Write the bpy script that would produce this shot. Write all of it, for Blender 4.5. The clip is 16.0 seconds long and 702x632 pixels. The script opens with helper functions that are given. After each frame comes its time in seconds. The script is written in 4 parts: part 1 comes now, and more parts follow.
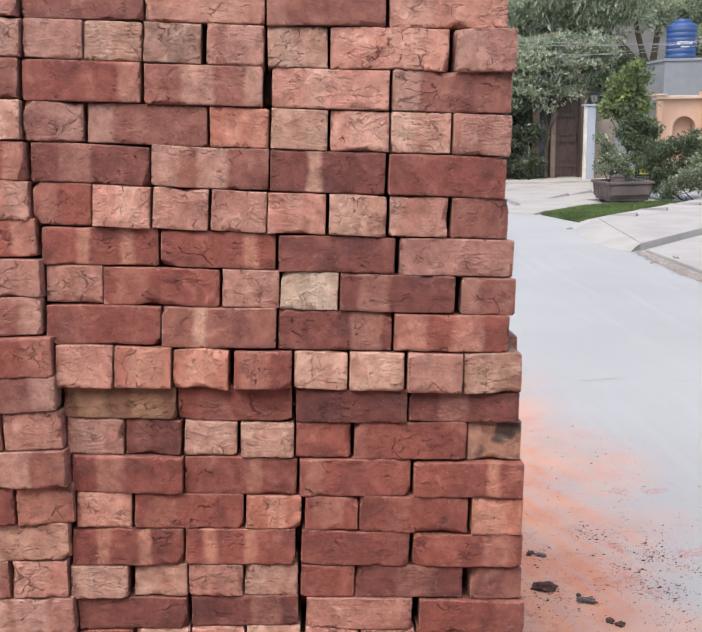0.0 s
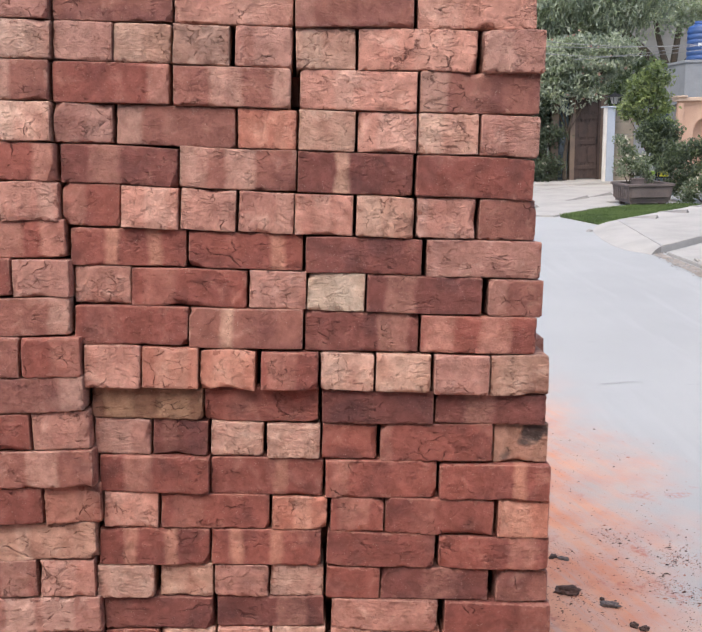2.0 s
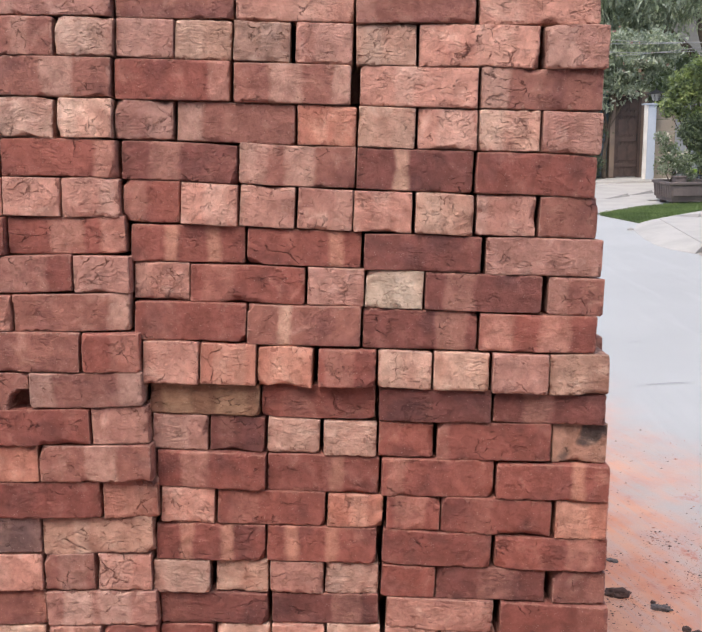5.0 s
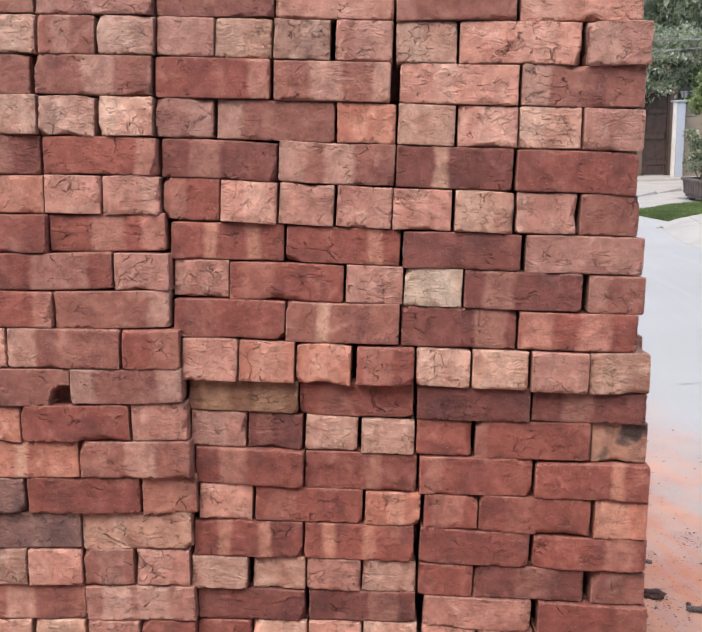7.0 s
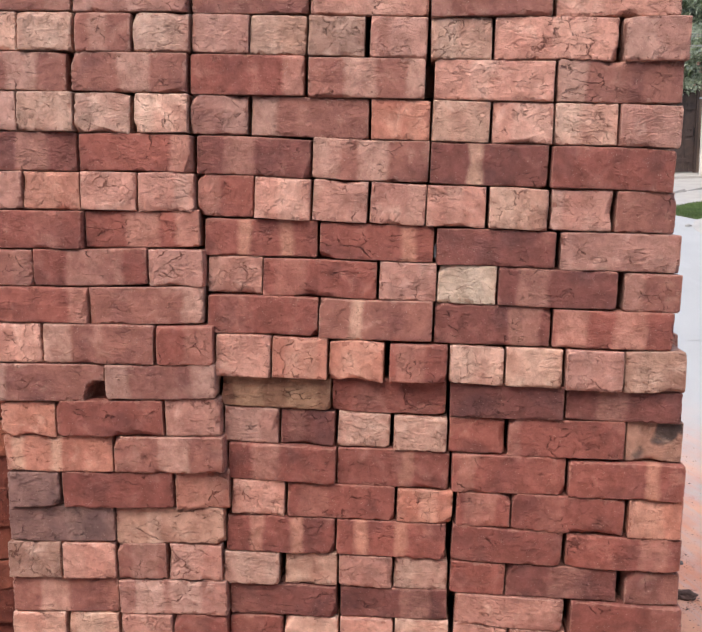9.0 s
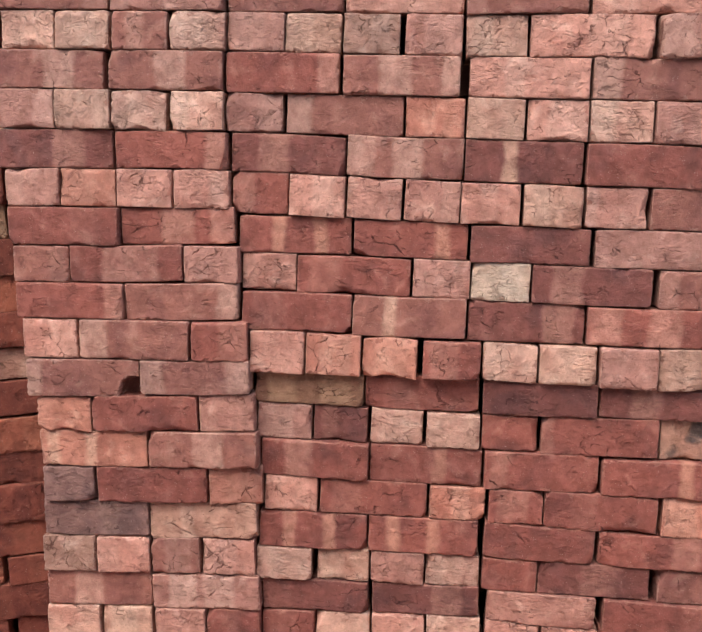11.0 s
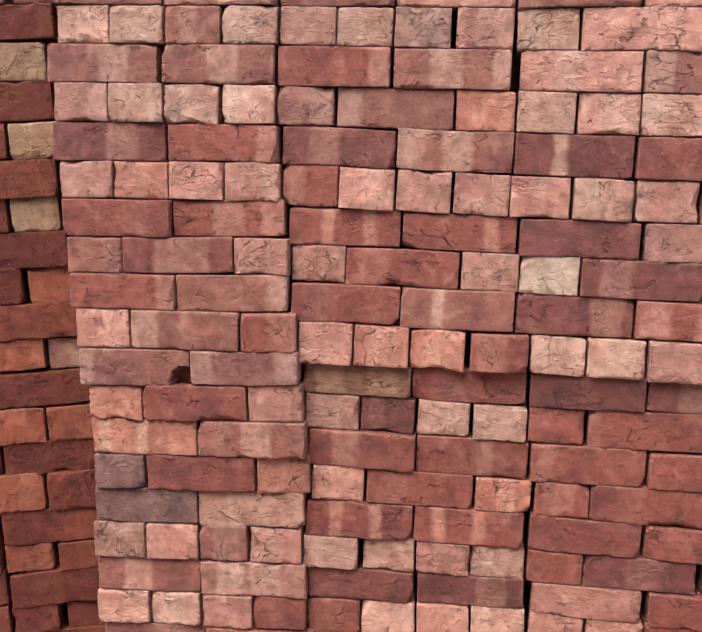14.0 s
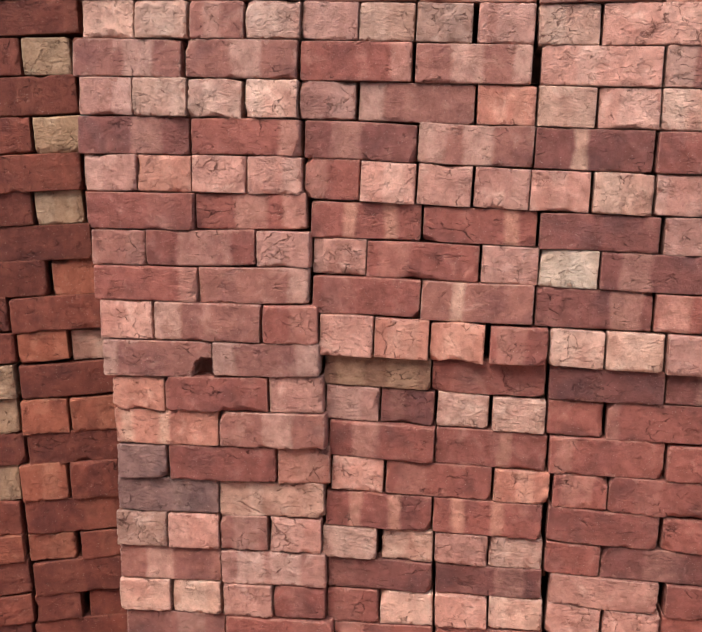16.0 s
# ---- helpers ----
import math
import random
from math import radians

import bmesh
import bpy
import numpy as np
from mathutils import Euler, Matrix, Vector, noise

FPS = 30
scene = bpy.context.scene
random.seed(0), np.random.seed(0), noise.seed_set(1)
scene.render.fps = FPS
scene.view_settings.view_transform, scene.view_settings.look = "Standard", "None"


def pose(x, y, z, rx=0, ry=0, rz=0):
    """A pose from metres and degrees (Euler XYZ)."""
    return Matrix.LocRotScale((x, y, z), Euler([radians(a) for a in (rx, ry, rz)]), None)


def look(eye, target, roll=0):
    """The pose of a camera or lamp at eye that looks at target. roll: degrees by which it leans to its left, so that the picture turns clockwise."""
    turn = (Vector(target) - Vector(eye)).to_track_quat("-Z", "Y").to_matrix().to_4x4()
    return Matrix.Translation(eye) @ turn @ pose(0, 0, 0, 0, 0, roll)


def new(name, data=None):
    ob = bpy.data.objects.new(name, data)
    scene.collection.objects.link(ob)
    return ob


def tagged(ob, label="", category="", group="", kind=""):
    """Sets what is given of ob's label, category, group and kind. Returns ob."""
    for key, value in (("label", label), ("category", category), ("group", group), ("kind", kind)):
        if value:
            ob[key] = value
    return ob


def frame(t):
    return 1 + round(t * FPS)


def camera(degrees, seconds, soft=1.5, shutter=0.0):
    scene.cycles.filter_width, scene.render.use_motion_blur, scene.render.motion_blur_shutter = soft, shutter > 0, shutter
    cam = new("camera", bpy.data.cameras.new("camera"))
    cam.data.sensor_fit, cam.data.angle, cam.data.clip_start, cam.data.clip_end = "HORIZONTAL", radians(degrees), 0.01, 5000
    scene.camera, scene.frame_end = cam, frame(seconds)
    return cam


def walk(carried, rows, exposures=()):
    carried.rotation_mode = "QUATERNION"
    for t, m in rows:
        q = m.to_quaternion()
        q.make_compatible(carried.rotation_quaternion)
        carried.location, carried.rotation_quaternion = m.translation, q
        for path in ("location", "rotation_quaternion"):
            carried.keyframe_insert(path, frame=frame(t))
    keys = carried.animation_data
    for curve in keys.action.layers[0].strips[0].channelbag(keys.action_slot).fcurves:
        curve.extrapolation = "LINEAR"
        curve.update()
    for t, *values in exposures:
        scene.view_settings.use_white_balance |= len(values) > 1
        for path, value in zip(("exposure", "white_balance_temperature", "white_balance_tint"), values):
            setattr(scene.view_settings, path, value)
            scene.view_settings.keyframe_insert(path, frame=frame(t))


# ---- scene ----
cam = camera(42.8, 16.0, soft=1.6)
# seconds, eye (m), yaw, pitch, lean of the head (degrees)
ROWS = [
    (0.0, 0.0000, -1.6986, 1.5000, -1.573, -11.900, -1.200),
    (0.5, -0.0029, -1.6991, 1.4987, -1.348, -11.850, -1.206),
    (1.0, -0.0071, -1.6997, 1.4997, -1.093, -11.834, -1.192),
    (1.5, -0.0132, -1.7002, 1.4999, -0.805, -11.797, -1.204),
    (2.0, -0.0198, -1.6990, 1.4991, -0.467, -11.749, -1.223),
    (2.5, -0.0274, -1.6971, 1.4993, -0.119, -11.752, -1.220),
    (3.0, -0.0356, -1.6973, 1.4993, 0.243, -11.752, -1.227),
    (3.5, -0.0446, -1.6968, 1.4979, 0.616, -11.728, -1.268),
    (4.0, -0.0525, -1.6938, 1.4979, 0.996, -11.761, -1.270),
    (6.5, -0.0910, -1.6924, 1.4977, 2.932, -11.900, -1.391),
    (7.0, -0.0977, -1.6930, 1.4978, 3.332, -11.922, -1.425),
    (7.5, -0.1034, -1.6932, 1.4976, 3.727, -11.950, -1.434),
    (8.0, -0.1081, -1.6928, 1.4966, 4.126, -11.969, -1.457),
    (8.5, -0.1135, -1.6933, 1.4963, 4.479, -11.997, -1.475),
    (9.0, -0.1164, -1.6940, 1.4966, 4.895, -12.035, -1.504),
    (11.5, -0.1579, -1.7073, 1.4950, 6.324, -12.111, -1.510),
    (12.0, -0.1661, -1.7112, 1.4942, 6.649, -12.125, -1.499),
    (12.5, -0.1723, -1.7143, 1.4940, 7.008, -12.174, -1.503),
    (13.0, -0.1788, -1.7177, 1.4934, 7.317, -12.209, -1.505),
    (13.5, -0.1833, -1.7208, 1.4928, 7.628, -12.260, -1.505),
    (14.0, -0.1897, -1.7250, 1.4925, 7.833, -12.320, -1.499),
    (14.5, -0.1954, -1.7301, 1.4899, 8.030, -12.311, -1.472),
    (15.0, -0.2002, -1.7359, 1.4897, 8.204, -12.379, -1.458),
    (15.5, -0.2040, -1.7417, 1.4893, 8.384, -12.445, -1.439),
    (16.0, -0.2090, -1.7481, 1.4902, 8.501, -12.570, -1.419),
]


def eye_pose(x, y, z, yaw, pitch, lean):
    ahead = Vector((-math.sin(radians(yaw)) * math.cos(radians(pitch)), math.cos(radians(yaw)) * math.cos(radians(pitch)), math.sin(radians(pitch))))
    eye = Vector((x, y, z))
    return look(eye, eye + ahead, lean)


walk(cam, [(t, eye_pose(*row)) for t, *row in ROWS], [(0.0, 0.80, 6460, 9.6), (9.0, 0.88, 6530, 9.6), (16.0, 0.97, 6660, 10.2)])

# ---- light: a bright overcast day ----
world = bpy.data.worlds.new("overcast_sky")
scene.world = world
world.use_nodes = True
sky = world.node_tree.nodes.new("ShaderNodeTexSky")
sky.sky_type, sky.sun_disc = "NISHITA", False
sky.sun_elevation, sky.sun_rotation = radians(59), radians(212)
sky.air_density, sky.dust_density, sky.ozone_density = 1.0, 4.0, 1.0
world.node_tree.links.new(sky.outputs[0], world.node_tree.nodes["Background"].inputs[0])
world.node_tree.nodes["Background"].inputs[1].default_value = 0.15
sun = new("sun", bpy.data.lights.new("sun", "SUN"))
sun.data.energy, sun.data.angle, sun.data.color = 0.9, radians(40), (0.99, 0.98, 1.0)
SUN_FROM = Vector((math.sin(radians(212)) * math.cos(radians(59)), math.cos(radians(212)) * math.cos(radians(59)), math.sin(radians(59))))
sun.matrix_world = look((0, 0, 12), Vector((0, 0, 12)) - SUN_FROM)


# ---- materials ----
def shader(name):
    m = bpy.data.materials.new(name)
    m.use_nodes = True
    nt = m.node_tree
    return m, nt, nt.nodes["Principled BSDF"]


def node(nt, kind, **values):
    n = nt.nodes.new("ShaderNode" + kind)
    for k, v in values.items():
        if k == "op":
            n.operation = v
        elif k == "mode":
            n.blend_type = v
        else:
            n.inputs[k].default_value = v
    return n


def maths(nt, op, a, b=None, c=None, clamp=False):
    n = nt.nodes.new("ShaderNodeMath")
    n.operation, n.use_clamp = op, clamp
    for i, v in enumerate((a, b, c)):
        if v is None:
            continue
        if isinstance(v, (int, float)):
            n.inputs[i].default_value = v
        else:
            nt.links.new(v, n.inputs[i])
    return n.outputs[0]


def ramp(nt, value, lo, hi, a=0.0, b=1.0):
    n = nt.nodes.new("ShaderNodeMapRange")
    n.interpolation_type = "SMOOTHSTEP"
    nt.links.new(value, n.inputs[0])
    n.inputs[1].default_value, n.inputs[2].default_value = lo, hi
    n.inputs[3].default_value, n.inputs[4].default_value = a, b
    return n.outputs[0]


def mix(nt, fac, a, b, mode="MIX"):
    n = nt.nodes.new("ShaderNodeMix")
    n.data_type, n.blend_type = "RGBA", mode
    for i, v in ((0, fac), (6, a), (7, b)):
        if isinstance(v, (int, float)):
            n.inputs[i].default_value = v
        elif isinstance(v, tuple):
            n.inputs[i].default_value = (*v, 1)
        else:
            nt.links.new(v, n.inputs[i])
    return n.outputs[2]


def noise_of(nt, at, scale, detail=3.0, rough=0.55, distortion=0.0):
    n = nt.nodes.new("ShaderNodeTexNoise")
    n.inputs["Scale"].default_value, n.inputs["Detail"].default_value = scale, detail
    n.inputs["Roughness"].default_value, n.inputs["Distortion"].default_value = rough, distortion
    nt.links.new(at, n.inputs["Vector"])
    return n.outputs[0]


def bump(nt, height, bsdf, distance, strength=1.0, before=None):
    n = nt.nodes.new("ShaderNodeBump")
    n.inputs["Strength"].default_value, n.inputs["Distance"].default_value = strength, distance
    nt.links.new(height, n.inputs["Height"])
    if before is not None:
        nt.links.new(before, n.inputs["Normal"])
    nt.links.new(n.outputs[0], bsdf.inputs["Normal"])
    return n.outputs[0]


# fired clay: base, cooler patch, pale patch, how much it is crazed
TONES = {
    "r": ((0.296, 0.100, 0.075), (0.206, 0.072, 0.058), (0.480, 0.240, 0.180), 0.45),
    "m": ((0.326, 0.137, 0.103), (0.232, 0.094, 0.077), (0.555, 0.330, 0.252), 0.45),
    "d": ((0.212, 0.078, 0.063), (0.148, 0.060, 0.053), (0.400, 0.198, 0.150), 0.55),
    "p": ((0.555, 0.280, 0.212), (0.440, 0.198, 0.148), (0.670, 0.430, 0.338), 0.70),
    "o": ((0.520, 0.228, 0.158), (0.400, 0.155, 0.108), (0.640, 0.370, 0.268), 0.55),
    "t": ((0.470, 0.238, 0.182), (0.355, 0.160, 0.124), (0.610, 0.385, 0.300), 0.65),
    "c": ((0.640, 0.385, 0.288), (0.500, 0.255, 0.190), (0.740, 0.520, 0.405), 0.80),
    "f": ((0.620, 0.370, 0.270), (0.490, 0.256, 0.184), (0.710, 0.500, 0.380), 0.75),
    "y": ((0.670, 0.500, 0.370), (0.570, 0.370, 0.260), (0.770, 0.630, 0.490), 0.85),
    "b": ((0.468, 0.272, 0.198), (0.352, 0.180, 0.130), (0.590, 0.405, 0.312), 0.70),
    "e": ((0.262, 0.138, 0.086), (0.200, 0.090, 0.062), (0.400, 0.240, 0.150), 0.50),
    "g": ((0.270, 0.150, 0.125), (0.175, 0.102, 0.090), (0.400, 0.250, 0.200), 0.70),
    # w, k, q: redder second-stack clay, with part of its shade put into the colour
    "w": ((0.430, 0.268, 0.160), (0.330, 0.185, 0.112), (0.600, 0.440, 0.290), 0.75),
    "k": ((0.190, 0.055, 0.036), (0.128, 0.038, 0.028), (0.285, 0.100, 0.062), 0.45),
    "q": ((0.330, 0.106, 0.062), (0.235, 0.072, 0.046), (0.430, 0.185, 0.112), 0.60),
    "x": ((0.400, 0.212, 0.150), (0.100, 0.070, 0.060), (0.540, 0.340, 0.250), 0.60),
}


def clay(tone, kind):
    base, cool, pale, crazed = TONES[tone]
    m, nt, bsdf = shader("fired_clay_" + tone + kind)
    at = nt.nodes.new("ShaderNodeTexCoord").outputs["Object"]
    info = nt.nodes.new("ShaderNodeObjectInfo")
    luck = info.outputs["Random"]
    shift = nt.nodes.new("ShaderNodeCombineXYZ")
    for i, k in enumerate((37.0, 91.0, 53.0)):
        nt.links.new(maths(nt, "MULTIPLY", luck, k), shift.inputs[i])
    add = node(nt, "VectorMath", op="ADD")
    nt.links.new(at, add.inputs[0])
    nt.links.new(shift.outputs[0], add.inputs[1])
    p = add.outputs[0]
    luck2 = maths(nt, "FRACT", maths(nt, "MULTIPLY", luck, 57.31))
    luck3 = maths(nt, "FRACT", maths(nt, "MULTIPLY", luck, 131.7))
    # broad patches from the firing
    col = mix(nt, ramp(nt, noise_of(nt, p, 11, 3), 0.60 if tone == "x" else 0.46, 0.70), base, cool)
    col = mix(nt, maths(nt, "MULTIPLY", ramp(nt, noise_of(nt, p, 19, 4, 0.6, 0.5), 0.52, 0.76), 0.40 if tone in "rmdgk" else 0.72), col, pale)
    # smoky violet-grey bloom from the kiln
    smoke = maths(nt, "MULTIPLY", ramp(nt, noise_of(nt, p, 8.5, 3, 0.55, 0.3), 0.56, 0.72), maths(nt, "MULTIPLY", luck3, 0.0 if tone in "cyqkgp" else 0.38))
    col = mix(nt, smoke, col, tuple(0.55 * c + 0.05 for c in cool))
    # paler bars where another brick lay across it in the kiln
    x = nt.nodes.new("ShaderNodeSeparateXYZ")
    nt.links.new(at, x.inputs[0])
    wob = maths(nt, "MULTIPLY_ADD", noise_of(nt, p, 22, 4), 0.026, -0.013)
    xx = maths(nt, "ADD", x.outputs[0], wob)
    mark = nt.nodes.new("ShaderNodeSeparateXYZ")
    nt.links.new(info.outputs["Color"], mark.inputs[0])
    long = 0.232 if kind == "S" else 0.115
    centre = maths(nt, "MULTIPLY_ADD", mark.outputs[0], long, -long / 2)
    off = maths(nt, "SUBTRACT", maths(nt, "ABSOLUTE", maths(nt, "SUBTRACT", xx, centre)), mark.outputs[1])
    centre2 = maths(nt, "MULTIPLY_ADD", info.outputs["Alpha"], long, -long / 2)
    off2 = maths(nt, "SUBTRACT", maths(nt, "ABSOLUTE", maths(nt, "SUBTRACT", xx, centre2)), mark.outputs[1])
    off = maths(nt, "MINIMUM", off, off2)
    bar = maths(nt, "MULTIPLY", ramp(nt, off, -0.006, 0.008, 1.0, 0.0), mark.outputs[2])
    bar = maths(nt, "MULTIPLY", bar, ramp(nt, noise_of(nt, p, 24, 5, 0.7), 0.30, 0.62, 0.40, 1.0))
    strong = maths(nt, "GREATER_THAN", mark.outputs[2], 0.9)
    col = mix(nt, maths(nt, "MULTIPLY", bar, 0.95), col, mix(nt, maths(nt, "MULTIPLY", strong, 0.55), pale, (0.58, 0.290, 0.190) if tone == "r" else (0.72, 0.480, 0.335)))
    # drying cracks: an angular network, open only here and there, and crumbled creases in the face
    warp = nt.nodes.new("ShaderNodeTexNoise")
    warp.inputs["Scale"].default_value, warp.inputs["Detail"].default_value = 40, 3
    warp.inputs["Roughness"].default_value = 0.65
    nt.links.new(p, warp.inputs["Vector"])
    wmix = node(nt, "VectorMath", op="MULTIPLY_ADD")
    nt.links.new(warp.outputs["Color"], wmix.inputs[0])
    wmix.inputs[1].default_value = (0.022, 0.022, 0.022)
    nt.links.new(p, wmix.inputs[2])
    stretch = node(nt, "VectorMath", op="MULTIPLY")
    nt.links.new(wmix.outputs[0], stretch.inputs[0])
    stretch.inputs[1].default_value = (0.48, 1.0, 1.25) if kind == "S" else (0.85, 1.0, 1.1)
    where = ramp(nt, noise_of(nt, p, 12, 3), 0.61 - 0.20 * crazed, 0.70 - 0.20 * crazed)
    crack = None
    for scale, wide, least in ((17, 0.024, 0.47), (36, 0.040, 0.47)):
        cells = nt.nodes.new("ShaderNodeTexVoronoi")
        cells.feature = "DISTANCE_TO_EDGE"
        cells.inputs["Scale"].default_value = scale
        nt.links.new(stretch.outputs[0], cells.inputs["Vector"])
        gape = maths(nt, "MULTIPLY", ramp(nt, noise_of(nt, p, scale * 1.1, 4, 0.6), least, least + 0.22), wide)
        gape = maths(nt, "MAXIMUM", maths(nt, "MULTIPLY", gape, where), 0.0005)
        line = maths(nt, "SUBTRACT", 1.0, maths(nt, "DIVIDE", cells.outputs["Distance"], gape), clamp=True)
        crack = line if crack is None else maths(nt, "MAXIMUM", crack, line)
    crease = maths(nt, "ABSOLUTE", maths(nt, "SUBTRACT", noise_of(nt, stretch.outputs[0], 36, 4, 0.6), 0.5))
    crease = maths(nt, "MULTIPLY", ramp(nt, crease, 0.0, 0.06, 1.0, 0.0), ramp(nt, noise_of(nt, p, 24, 3), 0.62 - 0.14 * crazed, 0.74 - 0.14 * crazed))
    # pores and sand grain
    pores = nt.nodes.new("ShaderNodeTexVoronoi")
    pores.inputs["Scale"].default_value = 210
    nt.links.new(p, pores.inputs["Vector"])
    pore = maths(nt, "MULTIPLY", ramp(nt, pores.outputs["Distance"], 0.12, 0.26, 1.0, 0.0), ramp(nt, noise_of(nt, p, 60, 2), 0.60, 0.68))
    grain = noise_of(nt, p, 330, 4, 0.7)
    mid = noise_of(nt, p, 38, 6, 0.62)
    col = mix(nt, 1.0, col, mix(nt, grain, (0.80, 0.80, 0.80), (1.20, 1.20, 1.20)), "MULTIPLY")
    col = mix(nt, 1.0, col, mix(nt, ramp(nt, mid, 0.3, 0.7), (0.80, 0.79, 0.78), (1.16, 1.17, 1.18)), "MULTIPLY")
    dragged = maths(nt, "MULTIPLY", ramp(nt, noise_of(nt, p, 13, 3, 0.6), 0.60 - 0.25 * crazed, 0.78 - 0.25 * crazed), 0.35 + 0.65 * crazed)
    drag0 = node(nt, "VectorMath", op="MULTIPLY")
    nt.links.new(p, drag0.inputs[0])
    drag0.inputs[1].default_value = (0.62, 1.0, 1.5)
    col = mix(nt, maths(nt, "MULTIPLY", maths(nt, "SUBTRACT", 1.0, ramp(nt, noise_of(nt, drag0.outputs[0], 64, 4, 0.68, 1.0), 0.30, 0.56)), maths(nt, "MULTIPLY", dragged, 0.12)), col, tuple(0.45 * c for c in base))
    col = mix(nt, 1.0, col, mix(nt, luck2, (0.86, 0.86, 0.88), (1.14, 1.12, 1.10)), "MULTIPLY")
    col = mix(nt, maths(nt, "MULTIPLY", crack, 0.72), col, tuple(k * c for k, c in zip((0.46, 0.34, 0.32), cool)))
    col = mix(nt, maths(nt, "MULTIPLY", crease, 0.16), col, tuple(0.5 * c for c in cool))
    col = mix(nt, maths(nt, "MULTIPLY", pore, 0.6), col, tuple(0.4 * c for c in base))
    # skin broken away along the edges, in ragged patches
    gap_x = maths(nt, "SUBTRACT", long / 2, maths(nt, "ABSOLUTE", x.outputs[0]))
    gap_z = maths(nt, "SUBTRACT", 0.0385, maths(nt, "ABSOLUTE", x.outputs[2]))
    inset = maths(nt, "MULTIPLY_ADD", noise_of(nt, p, 42, 4, 0.66), -0.070, 0.0368)
    lost = ramp(nt, maths(nt, "ADD", maths(nt, "MINIMUM", gap_x, gap_z), inset), -0.0012, 0.0010, 1.0, 0.0)
    if tone in "cpfytobw":
        col = mix(nt, maths(nt, "MULTIPLY", lost, 0.62), col, tuple(k * c for k, c in zip((0.72, 0.62, 0.60), cool)))
    else:
        col = mix(nt, maths(nt, "MULTIPLY", lost, 0.30), col, pale)
    # grains of lime and sand
    specks = nt.nodes.new("ShaderNodeTexVoronoi")
    specks.inputs["Scale"].default_value = 300
    nt.links.new(p, specks.inputs["Vector"])
    speck = maths(nt, "MULTIPLY", ramp(nt, specks.outputs["Distance"], 0.14, 0.28, 1.0, 0.0), ramp(nt, noise_of(nt, p, 95, 2), 0.56, 0.66))
    col = mix(nt, maths(nt, "MULTIPLY", speck, 0.45), col, (0.70, 0.52, 0.42))
    # dry rubbed arrises
    worn = ramp(nt, nt.nodes.new("ShaderNodeNewGeometry").outputs["Pointiness"], 0.515, 0.575)
    col = mix(nt, maths(nt, "MULTIPLY", worn, 0.55), col, pale)
    nt.links.new(col, bsdf.inputs["Base Color"])
    bsdf.inputs["Roughness"].default_value = 0.88
    bsdf.inputs["Specular IOR Level"].default_value = 0.3
    height = maths(nt, "ADD", maths(nt, "MULTIPLY", crack, -1.2), maths(nt, "MULTIPLY", pore, -0.45))
    height = maths(nt, "ADD", height, maths(nt, "MULTIPLY", crease, -0.55))
    height = maths(nt, "ADD", height, maths(nt, "MULTIPLY", mid, 1.5))
    height = maths(nt, "ADD", height, maths(nt, "MULTIPLY", lost, -0.45))
    # drag marks along the bed from striking the mould
    drag = node(nt, "VectorMath", op="MULTIPLY")
    nt.links.new(p, drag.inputs[0])
    drag.inputs[1].default_value = (0.62, 1.0, 1.5)
    drags = maths(nt, "MULTIPLY", ramp(nt, noise_of(nt, drag.outputs[0], 64, 4, 0.68, 1.0), 0.34, 0.62), dragged)
    height = maths(nt, "ADD", height, maths(nt, "MULTIPLY", drags, 0.45))
    height = maths(nt, "ADD", height, maths(nt, "MULTIPLY", grain, 0.2))
    bump(nt, height, bsdf, 0.0048, 1.0)
    return m


CLAY = {}


def clay_of(tone, kind):
    if tone + kind not in CLAY:
        CLAY[tone + kind] = clay(tone, kind)
    return CLAY[tone + kind]


def plain(name, colour, second=None, scale=6.0, rough=0.8, relief=0.004, fine=60.0, metal=0.0):
    """A surface of two close colours in patches, with fine grain."""
    m, nt, bsdf = shader(name)
    at = nt.nodes.new("ShaderNodeTexCoord").outputs["Object"]
    second = second or tuple(c * 0.75 for c in colour)
    col = mix(nt, ramp(nt, noise_of(nt, at, scale, 5, 0.6), 0.35, 0.7), colour, second)
    grain = noise_of(nt, at, fine, 4, 0.65)
    col = mix(nt, 1.0, col, mix(nt, grain, (0.85, 0.85, 0.85), (1.15, 1.15, 1.15)), "MULTIPLY")
    nt.links.new(col, bsdf.inputs["Base Color"])
    bsdf.inputs["Roughness"].default_value, bsdf.inputs["Metallic"].default_value = rough, metal
    bump(nt, grain, bsdf, relief, 0.6)
    return m


# ---- building helpers ----
def empty(name, place=(0, 0, 0)):
    ob = new(name)
    ob.location = place
    ob.empty_display_size = 0.1
    return ob


def mesh_of(name, verts, faces, material=None, smooth=False):
    me = bpy.data.meshes.new(name)
    me.from_pydata([tuple(v) for v in verts], [], [tuple(f) for f in faces])
    me.update()
    if material is not None:
        me.materials.append(material)
    if smooth:
        me.polygons.foreach_set("use_smooth", [True] * len(me.polygons))
    return me


